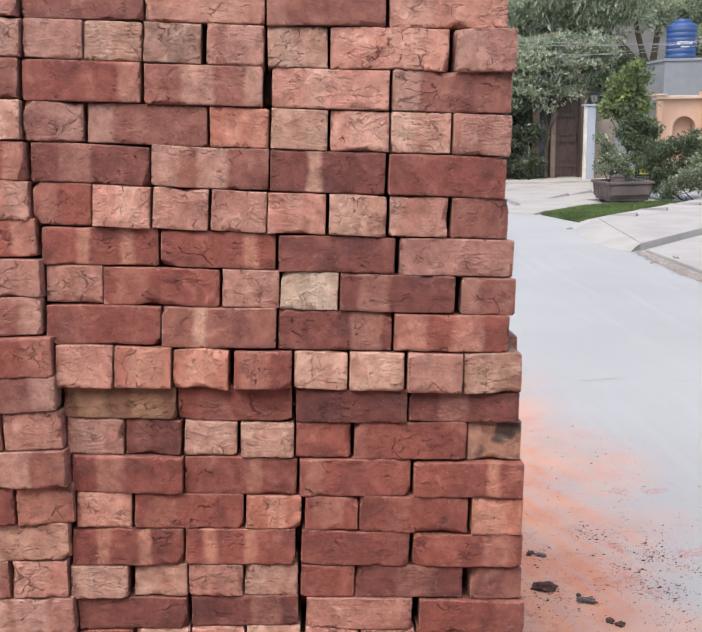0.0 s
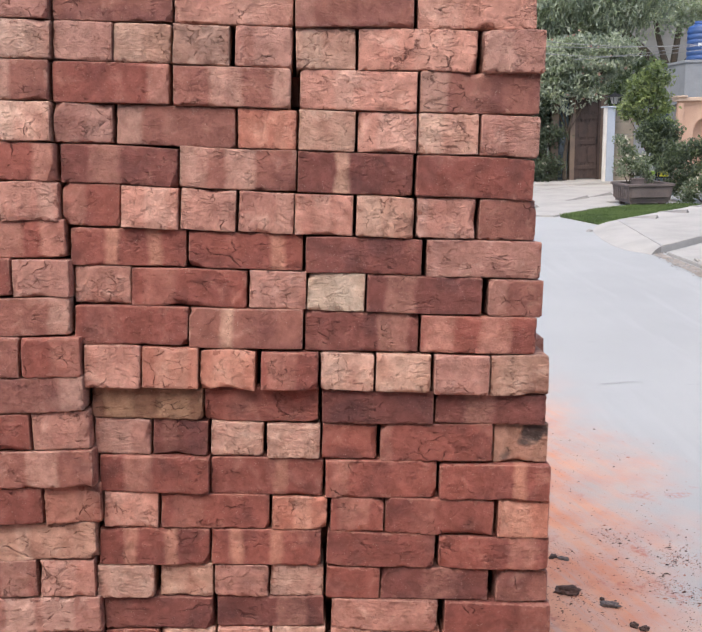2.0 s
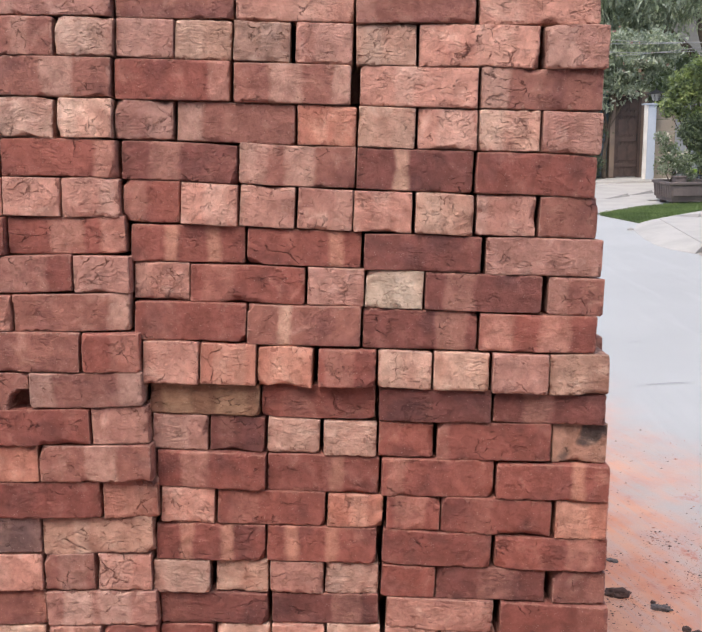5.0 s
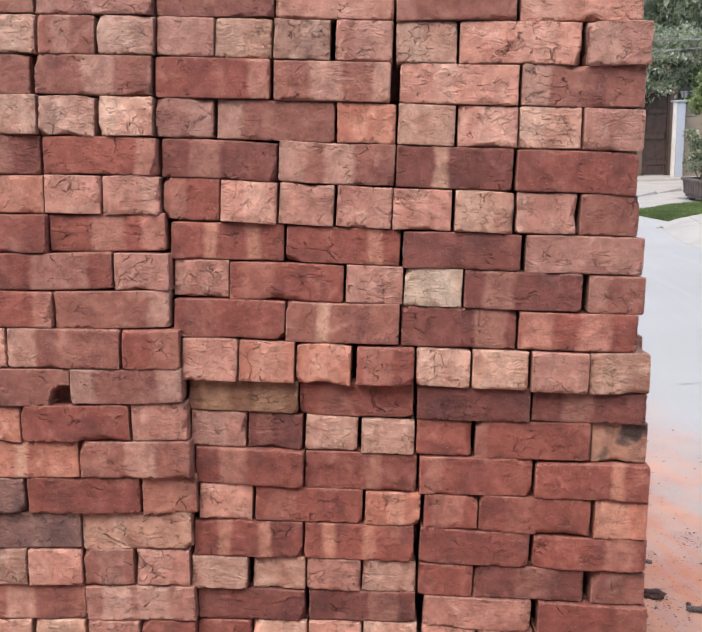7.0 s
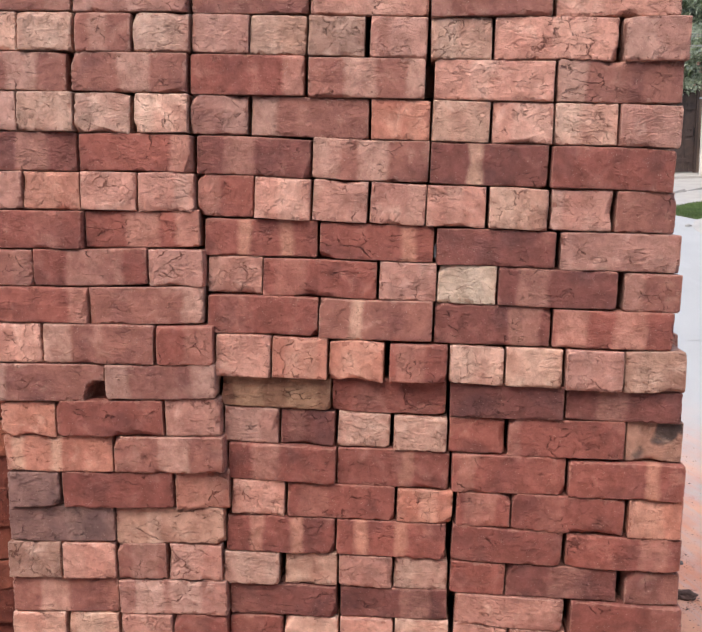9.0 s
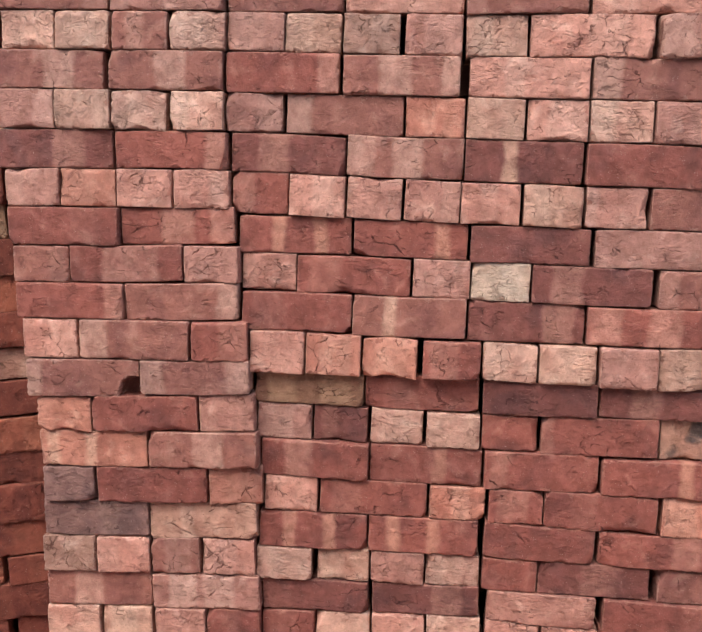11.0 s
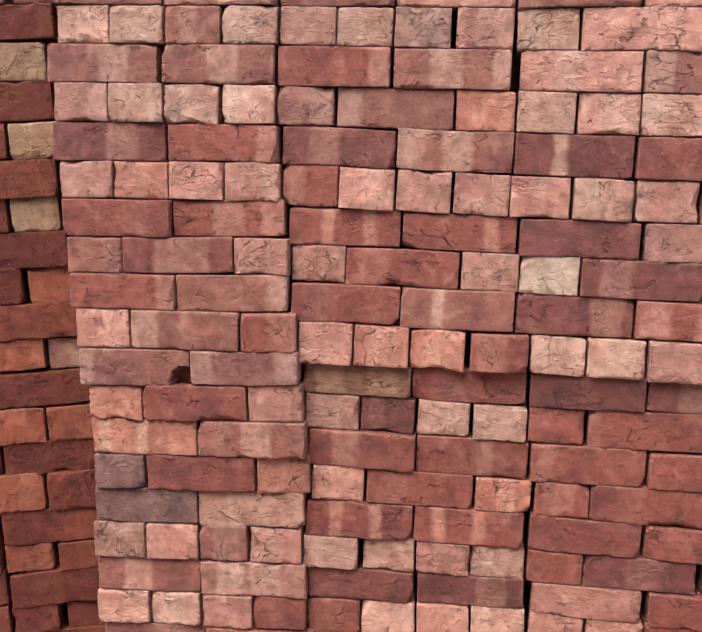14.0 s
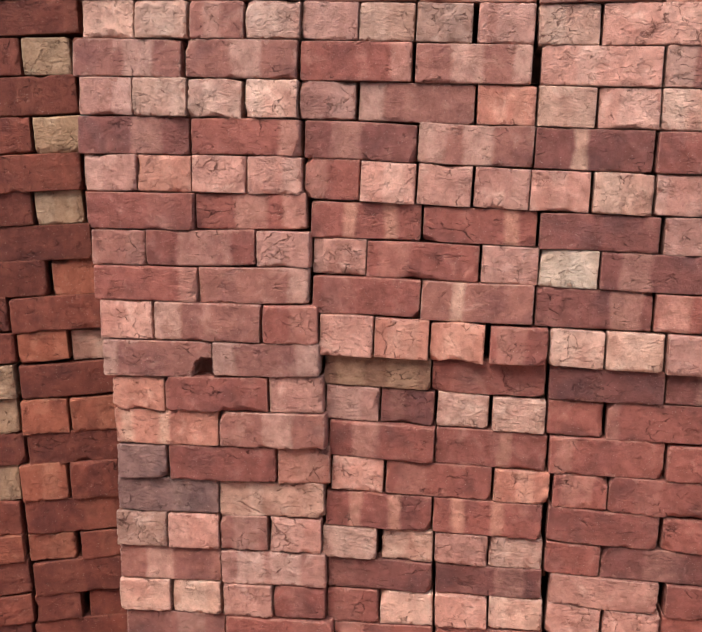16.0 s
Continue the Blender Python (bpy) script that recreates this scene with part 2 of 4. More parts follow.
def part(name, bm, material, parent, label="", smooth=False):
    """One mesh object under a thing or under a part."""
    me = bpy.data.meshes.new(name)
    bm.to_mesh(me)
    bm.free()
    me.materials.append(material)
    if smooth:
        me.polygons.foreach_set("use_smooth", [True] * len(me.polygons))
    ob = new(name, me)
    if parent is not None:
        ob.parent = parent
        ob.matrix_parent_inverse = Matrix.Translation(parent.matrix_world.translation if parent.parent else parent.location).inverted()
    return tagged(ob, label)


def box(bm, x0, x1, y0, y1, z0, z1, bevel=0.0, segments=2):
    m = Matrix.Translation(((x0 + x1) / 2, (y0 + y1) / 2, (z0 + z1) / 2)) @ Matrix.Diagonal((x1 - x0, y1 - y0, z1 - z0, 1))
    made = bmesh.ops.create_cube(bm, size=1, matrix=m)["verts"]
    if bevel:
        edges = list({e for v in made for e in v.link_edges})
        bmesh.ops.bevel(bm, geom=edges, offset=bevel, segments=segments, affect="EDGES", profile=0.6)
    return bm


# ---- bricks ----
LEAN = 0.0717   # how far the stacks lean back, per metre of height
LEAN_DEG = math.degrees(math.atan(LEAN))


def brick_mesh(name, size, seed, cells, notch=0.0, chip=None):
    """A hand-moulded brick: rounded worn arrises, a slightly bowed face, knocked corners. Its front face is at y = 0."""
    rng = np.random.default_rng(seed)
    w, d, h = size
    nx, nz, ny = cells

    def ticks(n, length):
        s = np.linspace(-1, 1, n + 1)
        return np.sign(s) * np.abs(s) ** 0.74 * length / 2

    xs, zs, ys = ticks(nx, w), ticks(nz, h), np.concatenate([[-d / 2, -d / 2 + 0.002, -d / 2 + 0.006, -d / 2 + 0.02], [d / 2]])
    index, verts, faces = {}, [], []

    def vert(i, j, k):
        if (i, j, k) not in index:
            index[i, j, k] = len(verts)
            verts.append((xs[i], ys[j], zs[k]))
        return index[i, j, k]

    last = len(ys) - 1
    for i in range(nx):
        for k in range(nz):
            faces.append((vert(i, 0, k), vert(i + 1, 0, k), vert(i + 1, 0, k + 1), vert(i, 0, k + 1)))
    for j in range(last):
        for i in range(nx):
            faces.append((vert(i, j, 0), vert(i, j + 1, 0), vert(i + 1, j + 1, 0), vert(i + 1, j, 0)))
            faces.append((vert(i, j, nz), vert(i + 1, j, nz), vert(i + 1, j + 1, nz), vert(i, j + 1, nz)))
        for k in range(nz):
            faces.append((vert(0, j, k), vert(0, j, k + 1), vert(0, j + 1, k + 1), vert(0, j + 1, k)))
            faces.append((vert(nx, j, k), vert(nx, j + 1, k), vert(nx, j + 1, k + 1), vert(nx, j, k + 1)))
    faces.append([vert(i, last, 0) for i in range(nx)] + [vert(nx, last, k) for k in range(nz)] + [vert(i, last, nz) for i in range(nx, 0, -1)] + [vert(0, last, k) for k in range(nz, 0, -1)])
    faces[-1] = faces[-1][::-1]
    v = np.array(verts)
    half = np.array([w, d, h]) / 2
    # worn arrises, their radius changing along the edge
    seed_at = Vector(rng.uniform(-50, 50, 3))
    rough = np.array([noise.fractal(Vector(p) * 24 + seed_at, 1.0, 2.0, 3) for p in v])
    slow = np.array([noise.noise(Vector(p) * 11 + seed_at * 1.7) for p in v])
    r = np.clip(0.0011 + 0.0013 * slow + 0.0009 * rough, 0.0004, 0.0035)[:, None]
    corner = np.linalg.norm((half - np.abs(v))[:, [0, 2]], axis=1, keepdims=True)
    r = r + np.clip(1 - corner / 0.012, 0, 1) * np.clip(0.0010 + 0.005 * slow[:, None], 0.0, 0.006)
    inner = np.clip(v, -half + r, half - r)
    off = v - inner
    length = np.linalg.norm(off, axis=1, keepdims=True)
    v = np.where(length > 1e-9, inner + off / np.maximum(length, 1e-9) * r, v)
    # broken-off corners and arrises: each a rough facet that cuts the brick obliquely
    grains = np.array([noise.noise(Vector(p) * 130 + seed_at) for p in v])
    for knock in range(rng.integers(3, 8) + (chip is not None)):
        large = chip is not None and knock == 0
        at_corner = large or rng.random() < 0.5
        at = np.array([rng.choice([-1, 1]) * half[0], -half[1], rng.choice([-1, 1]) * half[2]])
        if large:
            at = half * (chip[0], -1, chip[1])
        facing = np.array([np.sign(at[0]) * rng.uniform(0.3, 1.0), -rng.uniform(0.5, 1.1), np.sign(at[2]) * rng.uniform(0.3, 1.0)])
        if not at_corner:
            along = 0 if rng.random() < 0.7 else 2
            at[along] = rng.uniform(-0.9, 0.9) * half[along]
            facing[along] = rng.normal(0, 0.12)
        facing /= np.linalg.norm(facing)
        deep = min(0.0015 + rng.exponential(0.0020), 0.009) * (1.3 if at_corner else 0.8)
        over = (v - at) @ facing + deep
        width_of = rng.uniform(0.007, 0.022)
        if large:
            deep, width_of = rng.uniform(0.011, 0.015), 0.022
            over = (v - at) @ facing + deep
        reach = np.exp(-(((v - at) * (1, 0.6, 1)) ** 2).sum(1) / (2 * width_of ** 2))
        cut = np.clip(over + 0.0012 * grains, 0, 0.022 if large else 0.012) * np.clip(reach * 1.8, 0, 1)
        v -= cut[:, None] * facing
    # grains broken out along the arrises
    edge = np.sort(half - np.abs(v), axis=1)[:, 1]
    bite = np.clip(1 - edge / 0.005, 0, 1) * np.clip(grains - 0.12, 0, 1) * np.clip(0.5 + 1.4 * slow, 0, 1) * 0.010
    v -= np.sign(v) * bite[:, None] * np.array([0.8, 1.0, 0.8])
    if notch:
        # a lower corner broken away
        gone = ((v[:, 0] - half[0] + 0.012) / notch) ** 2 + ((v[:, 2] + half[2]) / (1.35 * notch)) ** 2 < 1 + 0.3 * rough
        v[gone, 1] += np.minimum(0.05, half[1])
    # bow, twist and lumps of the moulded face
    front = np.clip(1 - (v[:, 1] + half[1]) / 0.03, 0, 1)
    v[:, 1] += front * (0.0011 * rough + 0.0016 * slow + rng.normal(0, 0.0010) * (v[:, 0] / half[0]) ** 2)
    v[:, 2] += 0.0008 * slow + rng.normal(0, 0.0014) * (v[:, 0] / half[0]) ** 2 + rng.normal(0, 0.0007) * v[:, 0] / half[0]
    v[:, 0] += 0.0009 * np.sign(v[:, 0]) * slow
    v[:, 1] += half[1]
    me = mesh_of(name, v, faces, None, True)
    me.materials.append(None)
    return me


STRETCHER, HEADER = (0.232, 0.112, 0.077), (0.115, 0.228, 0.077)
MOULDS = {
    "S": [brick_mesh("brick_stretcher", STRETCHER, 100 + i, (76, 26, 4)) for i in range(32)],
    "H": [brick_mesh("brick_header", HEADER, 200 + i, (40, 26, 4)) for i in range(36)],
}
NOTCHED = brick_mesh("brick_broken", STRETCHER, 77, (76, 26, 4), 0.030)
# bricks with one large corner knocked off: upper left, upper right, lower left, lower right
CORNERS = {"1": (-1, 1), "2": (1, 1), "3": (-1, -1), "4": (1, -1)}
CHIPPED = {
    "S": {c: brick_mesh("brick_stretcher_chipped", STRETCHER, 300 + int(c), (76, 26, 4), 0.0, at) for c, at in CORNERS.items()},
    "H": {c: brick_mesh("brick_header_chipped", HEADER, 320 + int(c), (40, 26, 4), 0.0, at) for c, at in CORNERS.items()},
}
DICE = random.Random(5)


def lay(stack, kind, tone, x0, width, z0, z1, slope, out, turn=0.0, mark=""):
    """One brick of a stack between x0 and x0 + width and z0 and z1; out: how far its face stands back."""
    size = STRETCHER if kind == "S" else HEADER
    mark, _, knocked = mark.partition("!")
    broken = mark[:1] == "#" or knocked
    ob = new("brick", CHIPPED[kind][knocked] if knocked else NOTCHED if broken else DICE.choice(MOULDS[kind]))
    ob.material_slots[0].link = "OBJECT"
    ob.material_slots[0].material = clay_of(tone, kind)
    z, x = (z0 + z1) / 2, x0 + width / 2
    tall = z1 - z0 - 0.0018
    flip = DICE.random() < 0.5 and not broken
    step = DICE.gauss(0, 0.0042)
    m = Matrix.Translation((x, LEAN * z + out + step, z)) @ Euler((radians(-LEAN_DEG + DICE.gauss(0, 0.9)), -slope + radians(DICE.gauss(0, 0.35)), turn + radians(DICE.gauss(0, 1.0)))).to_matrix().to_4x4()
    if flip:
        m = m @ Euler((0, math.pi, 0)).to_matrix().to_4x4()
    # the kiln mark: its place along the brick, its half width, its strength
    places = [int(n) / 100 for n in mark[1:].split(",")] if mark else [DICE.random()]
    places = [1 - c if flip else c for c in places] + [5.0]
    half, much = (0.012, 0.92) if mark[:1] == "|" else (0.030, 0.88) if mark else (DICE.uniform(0.012, 0.04), DICE.choice((0.0, 0.2, 0.3, 0.5)))
    ob.color = (places[0], half, much, places[1])
    ob.parent = stack
    ob.matrix_parent_inverse = Matrix.Translation(stack.location).inverted()
    ob.matrix_basis = m @ Matrix.Diagonal(((width - 0.0020) / size[0], 1, tall / size[2], 1))
    return ob


# heights (mm) of the course tops, from the top course down, at five stations along the face
STATIONS = (-1.064, -0.578, -0.562, -0.101, 0.374)
TOPS = [[int(n) / 1000 for n in line.split()] for line in (
    "1809 1743 1666 1588 1507 1426 1349 1268 1192 1118 1033 948 874 793 718 637 557 475 397 316",
    "1792 1720 1644 1566 1488 1413 1333 1259 1183 1105 1024 954 874 796 713 633 551 474 397 322",
    "1793 1720 1644 1564 1485 1409 1323 1245 1168 1090 998 932 854 777 696 614 539 465 385 310",
    "1777 1698 1618 1541 1461 1377 1294 1221 1142 1057 980 904 830 746 675 597 527 460 386 313",
    "1765 1683 1600 1518 1436 1354 1271 1193 1116 1041 955 892 805 729 643 571 498 424 352 279",
)]
# courses from the top down: start of the course in mm, then each brick: stretcher or header, its width, its tone and the joint after it
COURSES = """
-1045: S232m4 S233t4 S233m3 S232t3 S232m7 S236p0
-1043: H115c2 H113f7 H114m3 H113c2 H116t0 H113b3 H113b8 H113p6 H118f4 S235p11!4 H123t0
-1067: S238m10~60 S235m5~55 S228r7~95 S231m16~45,98 S233p4 S240m0~10
-1057: H119p1 H117f2 H116c8!3 H109c2 H117t5 S236m3~08 H117o3 H114f3 H119p2 H121c2 H119t0
-1064: S244d4~62 S234r8~96!4 S232d2~38!4 S233m1~10,52 S231d5|38 S237r0
-1052: H116t2 H118o1 H117p2 H117p3 H116r1 H115p2 H112t4 H114t-2 H118p5 H116f5 H119p6 H117m0
-1050: S237r2 S239r7~50,93 S232r3|35,72 S231r4|78!3 S236d8 S234t0
-1041: H120m1 S239r2~42,66 H115p2 H115p-1 S234r3 H117p1 H118y2 S235d12~30 H112m0
-1038: S230r2~96 S238m5~95 S228r0 S232m2|33 S233d3~78!2 S237r0~15,65
-1029: H120p4 S234m5~10 H118r0 H114p2 H115o2 H113o10!3 H118r4 H110c2 H114f5 H114p2 H121b0
-1025: S245m2#00 S231m4~08,93 S229e2~25,75 S236r6 S232d3 S230d0~40
-1009: H119o2!3 S229r2 H120t-3 H116t2 H115d5 H110c6 H111c3 H116r5 S236r2 H116x0
-1011: S238o2|48,12 S235m1~55 S228r2~35 S234r4|62 S234r5 S233r0|72
-1009: H114g5 S241r4 H119o-4!2 H114p4 S227r4 H117o6 H113r1!2 S231r7 H110o0
-1017: S235g1 S239b-3 S232r2|28,66 S232r11|22,60 S230r7 S235r0
-1020: H118b2 H116p2 H109m5 H118p-3 H120c10 H113f3 H115t2 H114c5 H115r1 S231d15!1 H113m0!1
-1020: S236m2~40 S238t-1~28,62 S232d7!4 S229d15~70 S227t14 S229r0
-1024: H120c5 H113f7 H112t2 H117r1 H116r2 H118c4!1 H114p3 H115c8 H114p4 H118p4 H116r4 H114r0
-1016: S235m5 S244r0 S220r5 S233r12 S230p8 S232r0
""".strip().splitlines()
LOW = [list(reversed([t[-1] * k / 4 for k in range(4)])) for t in TOPS]
TOPS = [[t[0] + 0.079] + t + low for t, low in zip(TOPS, LOW)]


def top_at(course, x, left=None):
    """Height of a course's top at x; the left-hand bay and the rest stand apart."""
    left = x < -0.567 if left is None else left
    n = slice(0, 2) if left else slice(2, 5)
    return float(np.interp(x, STATIONS[n], [t[course] for t in TOPS[n]]))


# how far (mm) the left-hand bay bulges forward, course by course
BULGE = (8, 8, 8, 8, 8, 8, 10, 15, 20, 26, 30, 34, 30, 27, 20)


def set_back(course, x):
    if x < -0.565:
        return -(BULGE[course] if course < len(BULGE) else 12) / 1000
    if course == 10:
        return -0.012
    return 0.0 if course < 10 else 0.010


def build_main_stack():
    stack = tagged(empty("brick_stack", (-0.33, 0.2, 0)), "large stack of red and buff clay bricks on the road edge", "brick stack", "brick stacks")
    for course in range(len(TOPS[0]) - 1):
        if course == 0:
            start, tokens = -1050, "S232r3 S232m3 S233r4 S231r6 S234m4 S234r0".split()
        elif 1 <= course <= len(COURSES):
            head, rest = COURSES[course - 1].split(":")
            start, tokens = int(head), rest.split()
        elif course % 2:
            start, tokens = -1012, "S232r4 S233m4 S231r4 S231d5 S232r4 S233r0".split()
        else:
            start, tokens = -1012, "H114p3 H114r3 H114r3 H114t3 H114d3 H114r3 H114p3 H114r3 H114r3 H114m3 H114r3 H114r0".split()
        x = start / 1000
        for token in tokens:
            token, *mark = token.replace("~", " ~").replace("|", " |").replace("#", " #").replace("!", " !").split()
            kind, tone = token[0], token.strip("SH0123456789-")
            width, joint = (int(n) / 1000 for n in token[1:].split(tone))
            mid = x + width / 2
            z0, z1 = top_at(course + 1, mid), top_at(course, mid)
            bay = mid < -0.567
            slope = (top_at(course, x + width, bay) - top_at(course, x, bay) + top_at(course + 1, x + width, bay) - top_at(course + 1, x, bay)) / 2 / width
            lay(stack, kind, tone, x, width + min(joint, 0), z0, z1, slope, set_back(course, mid), 0.0, "".join(mark))
            x += width + joint
    # a brick of the next row that sticks out past the end
    lay(stack, "S", "p", 0.186, 0.232, top_at(11, 0.37), top_at(10, 0.37), 0.0, 0.14)
    # the bricks behind the face
    verts, faces = [], []
    for course in range(len(TOPS[0]) - 1):
        solid = course == 0 or (course <= len(COURSES) and "H" not in COURSES[course - 1])
        for row in range(0 if solid else 1, 4):
            for k in range(6):
                x0, x1 = -1.03 + k * 0.2345, -1.03 + k * 0.2345 + 0.23
                z0, z1 = top_at(course + 1, (x0 + x1) / 2) + 0.001, top_at(course, (x0 + x1) / 2) - 0.001
                y0 = LEAN * (z0 + z1) / 2 + 0.128 + row * 0.117 + DICE.gauss(0, 0.002)
                shift = DICE.gauss(0, 0.006)
                n = len(verts)
                verts += [(x + shift, y, z) for z in (z0, z1) for y in (y0, y0 + 0.114) for x in (x0, x1)]
                faces += [(n, n + 2, n + 3, n + 1), (n + 4, n + 5, n + 7, n + 6), (n, n + 1, n + 5, n + 4), (n + 2, n + 6, n + 7, n + 3), (n, n + 4, n + 6, n + 2), (n + 1, n + 3, n + 7, n + 5)]
    back = new("back_bricks", mesh_of("back_bricks", verts, faces, clay_of("r", "H")))
    back.parent = stack
    back.matrix_parent_inverse = Matrix.Translation(stack.location).inverted()
    tagged(back, kind="stuff")
    return stack


# the second stack: bottom and top in mm, then each brick: kind, width, tone and left end
SECOND = """
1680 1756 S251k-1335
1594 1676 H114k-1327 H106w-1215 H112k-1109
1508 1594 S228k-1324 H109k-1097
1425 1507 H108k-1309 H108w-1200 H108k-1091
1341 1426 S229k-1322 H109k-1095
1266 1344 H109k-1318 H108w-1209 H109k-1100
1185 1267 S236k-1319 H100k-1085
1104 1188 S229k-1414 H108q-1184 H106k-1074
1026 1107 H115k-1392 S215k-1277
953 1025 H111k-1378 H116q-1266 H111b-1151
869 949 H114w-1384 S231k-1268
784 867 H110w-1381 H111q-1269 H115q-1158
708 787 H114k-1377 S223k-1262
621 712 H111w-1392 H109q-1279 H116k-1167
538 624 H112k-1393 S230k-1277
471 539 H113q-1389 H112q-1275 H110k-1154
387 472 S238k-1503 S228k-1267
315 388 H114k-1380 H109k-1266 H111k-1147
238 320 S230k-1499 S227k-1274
""".strip().splitlines()


def build_second_stack():
    # its tones are darkened to stand in for the shade it sits in
    stack = tagged(empty("brick_stack", (-1.35, 0.25, 0)), "stack of red clay bricks set back beside another, darkened for its shade", "brick stack", "brick stacks")
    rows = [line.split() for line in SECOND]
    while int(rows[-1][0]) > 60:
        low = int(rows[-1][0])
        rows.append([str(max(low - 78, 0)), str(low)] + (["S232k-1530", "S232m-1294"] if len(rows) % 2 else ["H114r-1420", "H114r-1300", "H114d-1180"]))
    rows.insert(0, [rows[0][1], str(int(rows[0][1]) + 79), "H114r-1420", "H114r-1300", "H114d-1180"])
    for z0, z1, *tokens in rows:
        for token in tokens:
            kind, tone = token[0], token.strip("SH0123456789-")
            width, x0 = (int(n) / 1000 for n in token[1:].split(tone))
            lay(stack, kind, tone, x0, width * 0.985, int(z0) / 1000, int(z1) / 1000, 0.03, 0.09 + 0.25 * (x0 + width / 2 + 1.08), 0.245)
    # the bricks behind its face
    verts, faces = [], []
    for z0, z1, *face in rows:
        for k in range(4):
            for row in range(-1 if face[0][0] == "S" else 0, 2):
                n, z = len(verts), (int(z0) + int(z1)) / 2000
                m = Matrix.Translation((-1.52 + k * 0.118 + 0.06, LEAN * z + 0.02 + k * 0.029 + 0.355 + row * 0.118, z)) @ pose(0, 0, 0, 0, 0, 14)
                corners = [Vector((x, y, zz)) for zz in (-0.038, 0.038) for y in (-0.057, 0.057) for x in (-0.057, 0.057)]
                verts += [m @ c for c in corners]
                faces += [(n, n + 2, n + 3, n + 1), (n + 4, n + 5, n + 7, n + 6), (n, n + 1, n + 5, n + 4), (n + 2, n + 6, n + 7, n + 3), (n, n + 4, n + 6, n + 2), (n + 1, n + 3, n + 7, n + 5)]
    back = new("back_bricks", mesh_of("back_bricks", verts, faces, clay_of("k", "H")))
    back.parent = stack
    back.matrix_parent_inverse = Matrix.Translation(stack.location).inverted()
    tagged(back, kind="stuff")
    return stack


build_main_stack()
build_second_stack()

# ---- the street ----
def road_material():
    """Pale worn asphalt under dust, with the red brick dust that has fallen beside the stack."""
    m, nt, bsdf = shader("dusty_asphalt")
    at = nt.nodes.new("ShaderNodeTexCoord").outputs["Object"]
    col = mix(nt, ramp(nt, noise_of(nt, at, 0.5, 4), 0.35, 0.7), (0.404, 0.404, 0.392), (0.366, 0.365, 0.355))
    fine = noise_of(nt, at, 260, 3, 0.7)
    col = mix(nt, 1.0, col, mix(nt, fine, (0.76, 0.76, 0.76), (1.22, 1.22, 1.22)), "MULTIPLY")
    # lighter and darker streaks left by wheels along the road
    long = node(nt, "VectorMath", op="MULTIPLY")
    nt.links.new(at, long.inputs[0])
    long.inputs[1].default_value = (3.0, 0.25, 1.0)
    col = mix(nt, maths(nt, "MULTIPLY", ramp(nt, noise_of(nt, long.outputs[0], 2.2, 4), 0.5, 0.75), 0.5), col, (0.43, 0.43, 0.42))
    sep = nt.nodes.new("ShaderNodeSeparateXYZ")
    nt.links.new(at, sep.inputs[0])
    # dust: thick at the foot of the stack, thinning out over the road
    wob = maths(nt, "MULTIPLY_ADD", noise_of(nt, at, 1.7, 6, 0.62), 1.1, -0.55)
    away = maths(nt, "ADD", maths(nt, "SUBTRACT", sep.outputs[0], maths(nt, "MULTIPLY", sep.outputs[1], 0.06)), wob)
    side = ramp(nt, away, 0.62, 1.30, 1.0, 0.0)
    along = maths(nt, "MULTIPLY", ramp(nt, maths(nt, "ADD", sep.outputs[1], maths(nt, "MULTIPLY", wob, 2.0)), 2.0, 4.4, 1.0, 0.0), maths(nt, "MULTIPLY", ramp(nt, maths(nt, "ADD", sep.outputs[1], wob), -2.4, -1.2), ramp(nt, maths(nt, "ADD", sep.outputs[0], wob), -3.2, -2.0)))
    grit = ramp(nt, noise_of(nt, at, 26, 6, 0.7), 0.25, 0.7, 0.84, 1.06)
    dust = maths(nt, "MULTIPLY", maths(nt, "MULTIPLY", side, along), grit, clamp=True)
    red = mix(nt, ramp(nt, noise_of(nt, at, 4, 5, 0.6), 0.35, 0.7), (0.66, 0.325, 0.200), (0.58, 0.235, 0.140))
    # unseen ground before the stack: darker red added to cut light bounced onto it
    red = mix(nt, ramp(nt, away, -0.5, 0.15, 1.0, 0.0), red, (0.34, 0.115, 0.078))
    # wheels have swept part of it into long curved streaks
    turned = nt.nodes.new("ShaderNodeVectorRotate")
    turned.rotation_type = "Z_AXIS"
    turned.inputs["Angle"].default_value = radians(-18)
    nt.links.new(at, turned.inputs["Vector"])
    swept = node(nt, "VectorMath", op="MULTIPLY")
    nt.links.new(turned.outputs[0], swept.inputs[0])
    swept.inputs[1].default_value = (7.0, 0.6, 1.0)
    lines = ramp(nt, noise_of(nt, swept.outputs[0], 2.0, 5, 0.65), 0.34, 0.62, 0.66, 1.18)
    dust = maths(nt, "MULTIPLY", dust, lines, clamp=True)
    col = mix(nt, dust, col, red)
    # a few stronger smears of crushed brick
    smear = maths(nt, "MULTIPLY", ramp(nt, noise_of(nt, at, 5.5, 5, 0.6, 0.4), 0.57, 0.67), ramp(nt, maths(nt, "ADD", away, 0.0), 0.9, 2.1, 1.0, 0.0))
    smear = maths(nt, "MULTIPLY", smear, ramp(nt, sep.outputs[1], 1.4, 2.4, 0.75, 0.0))
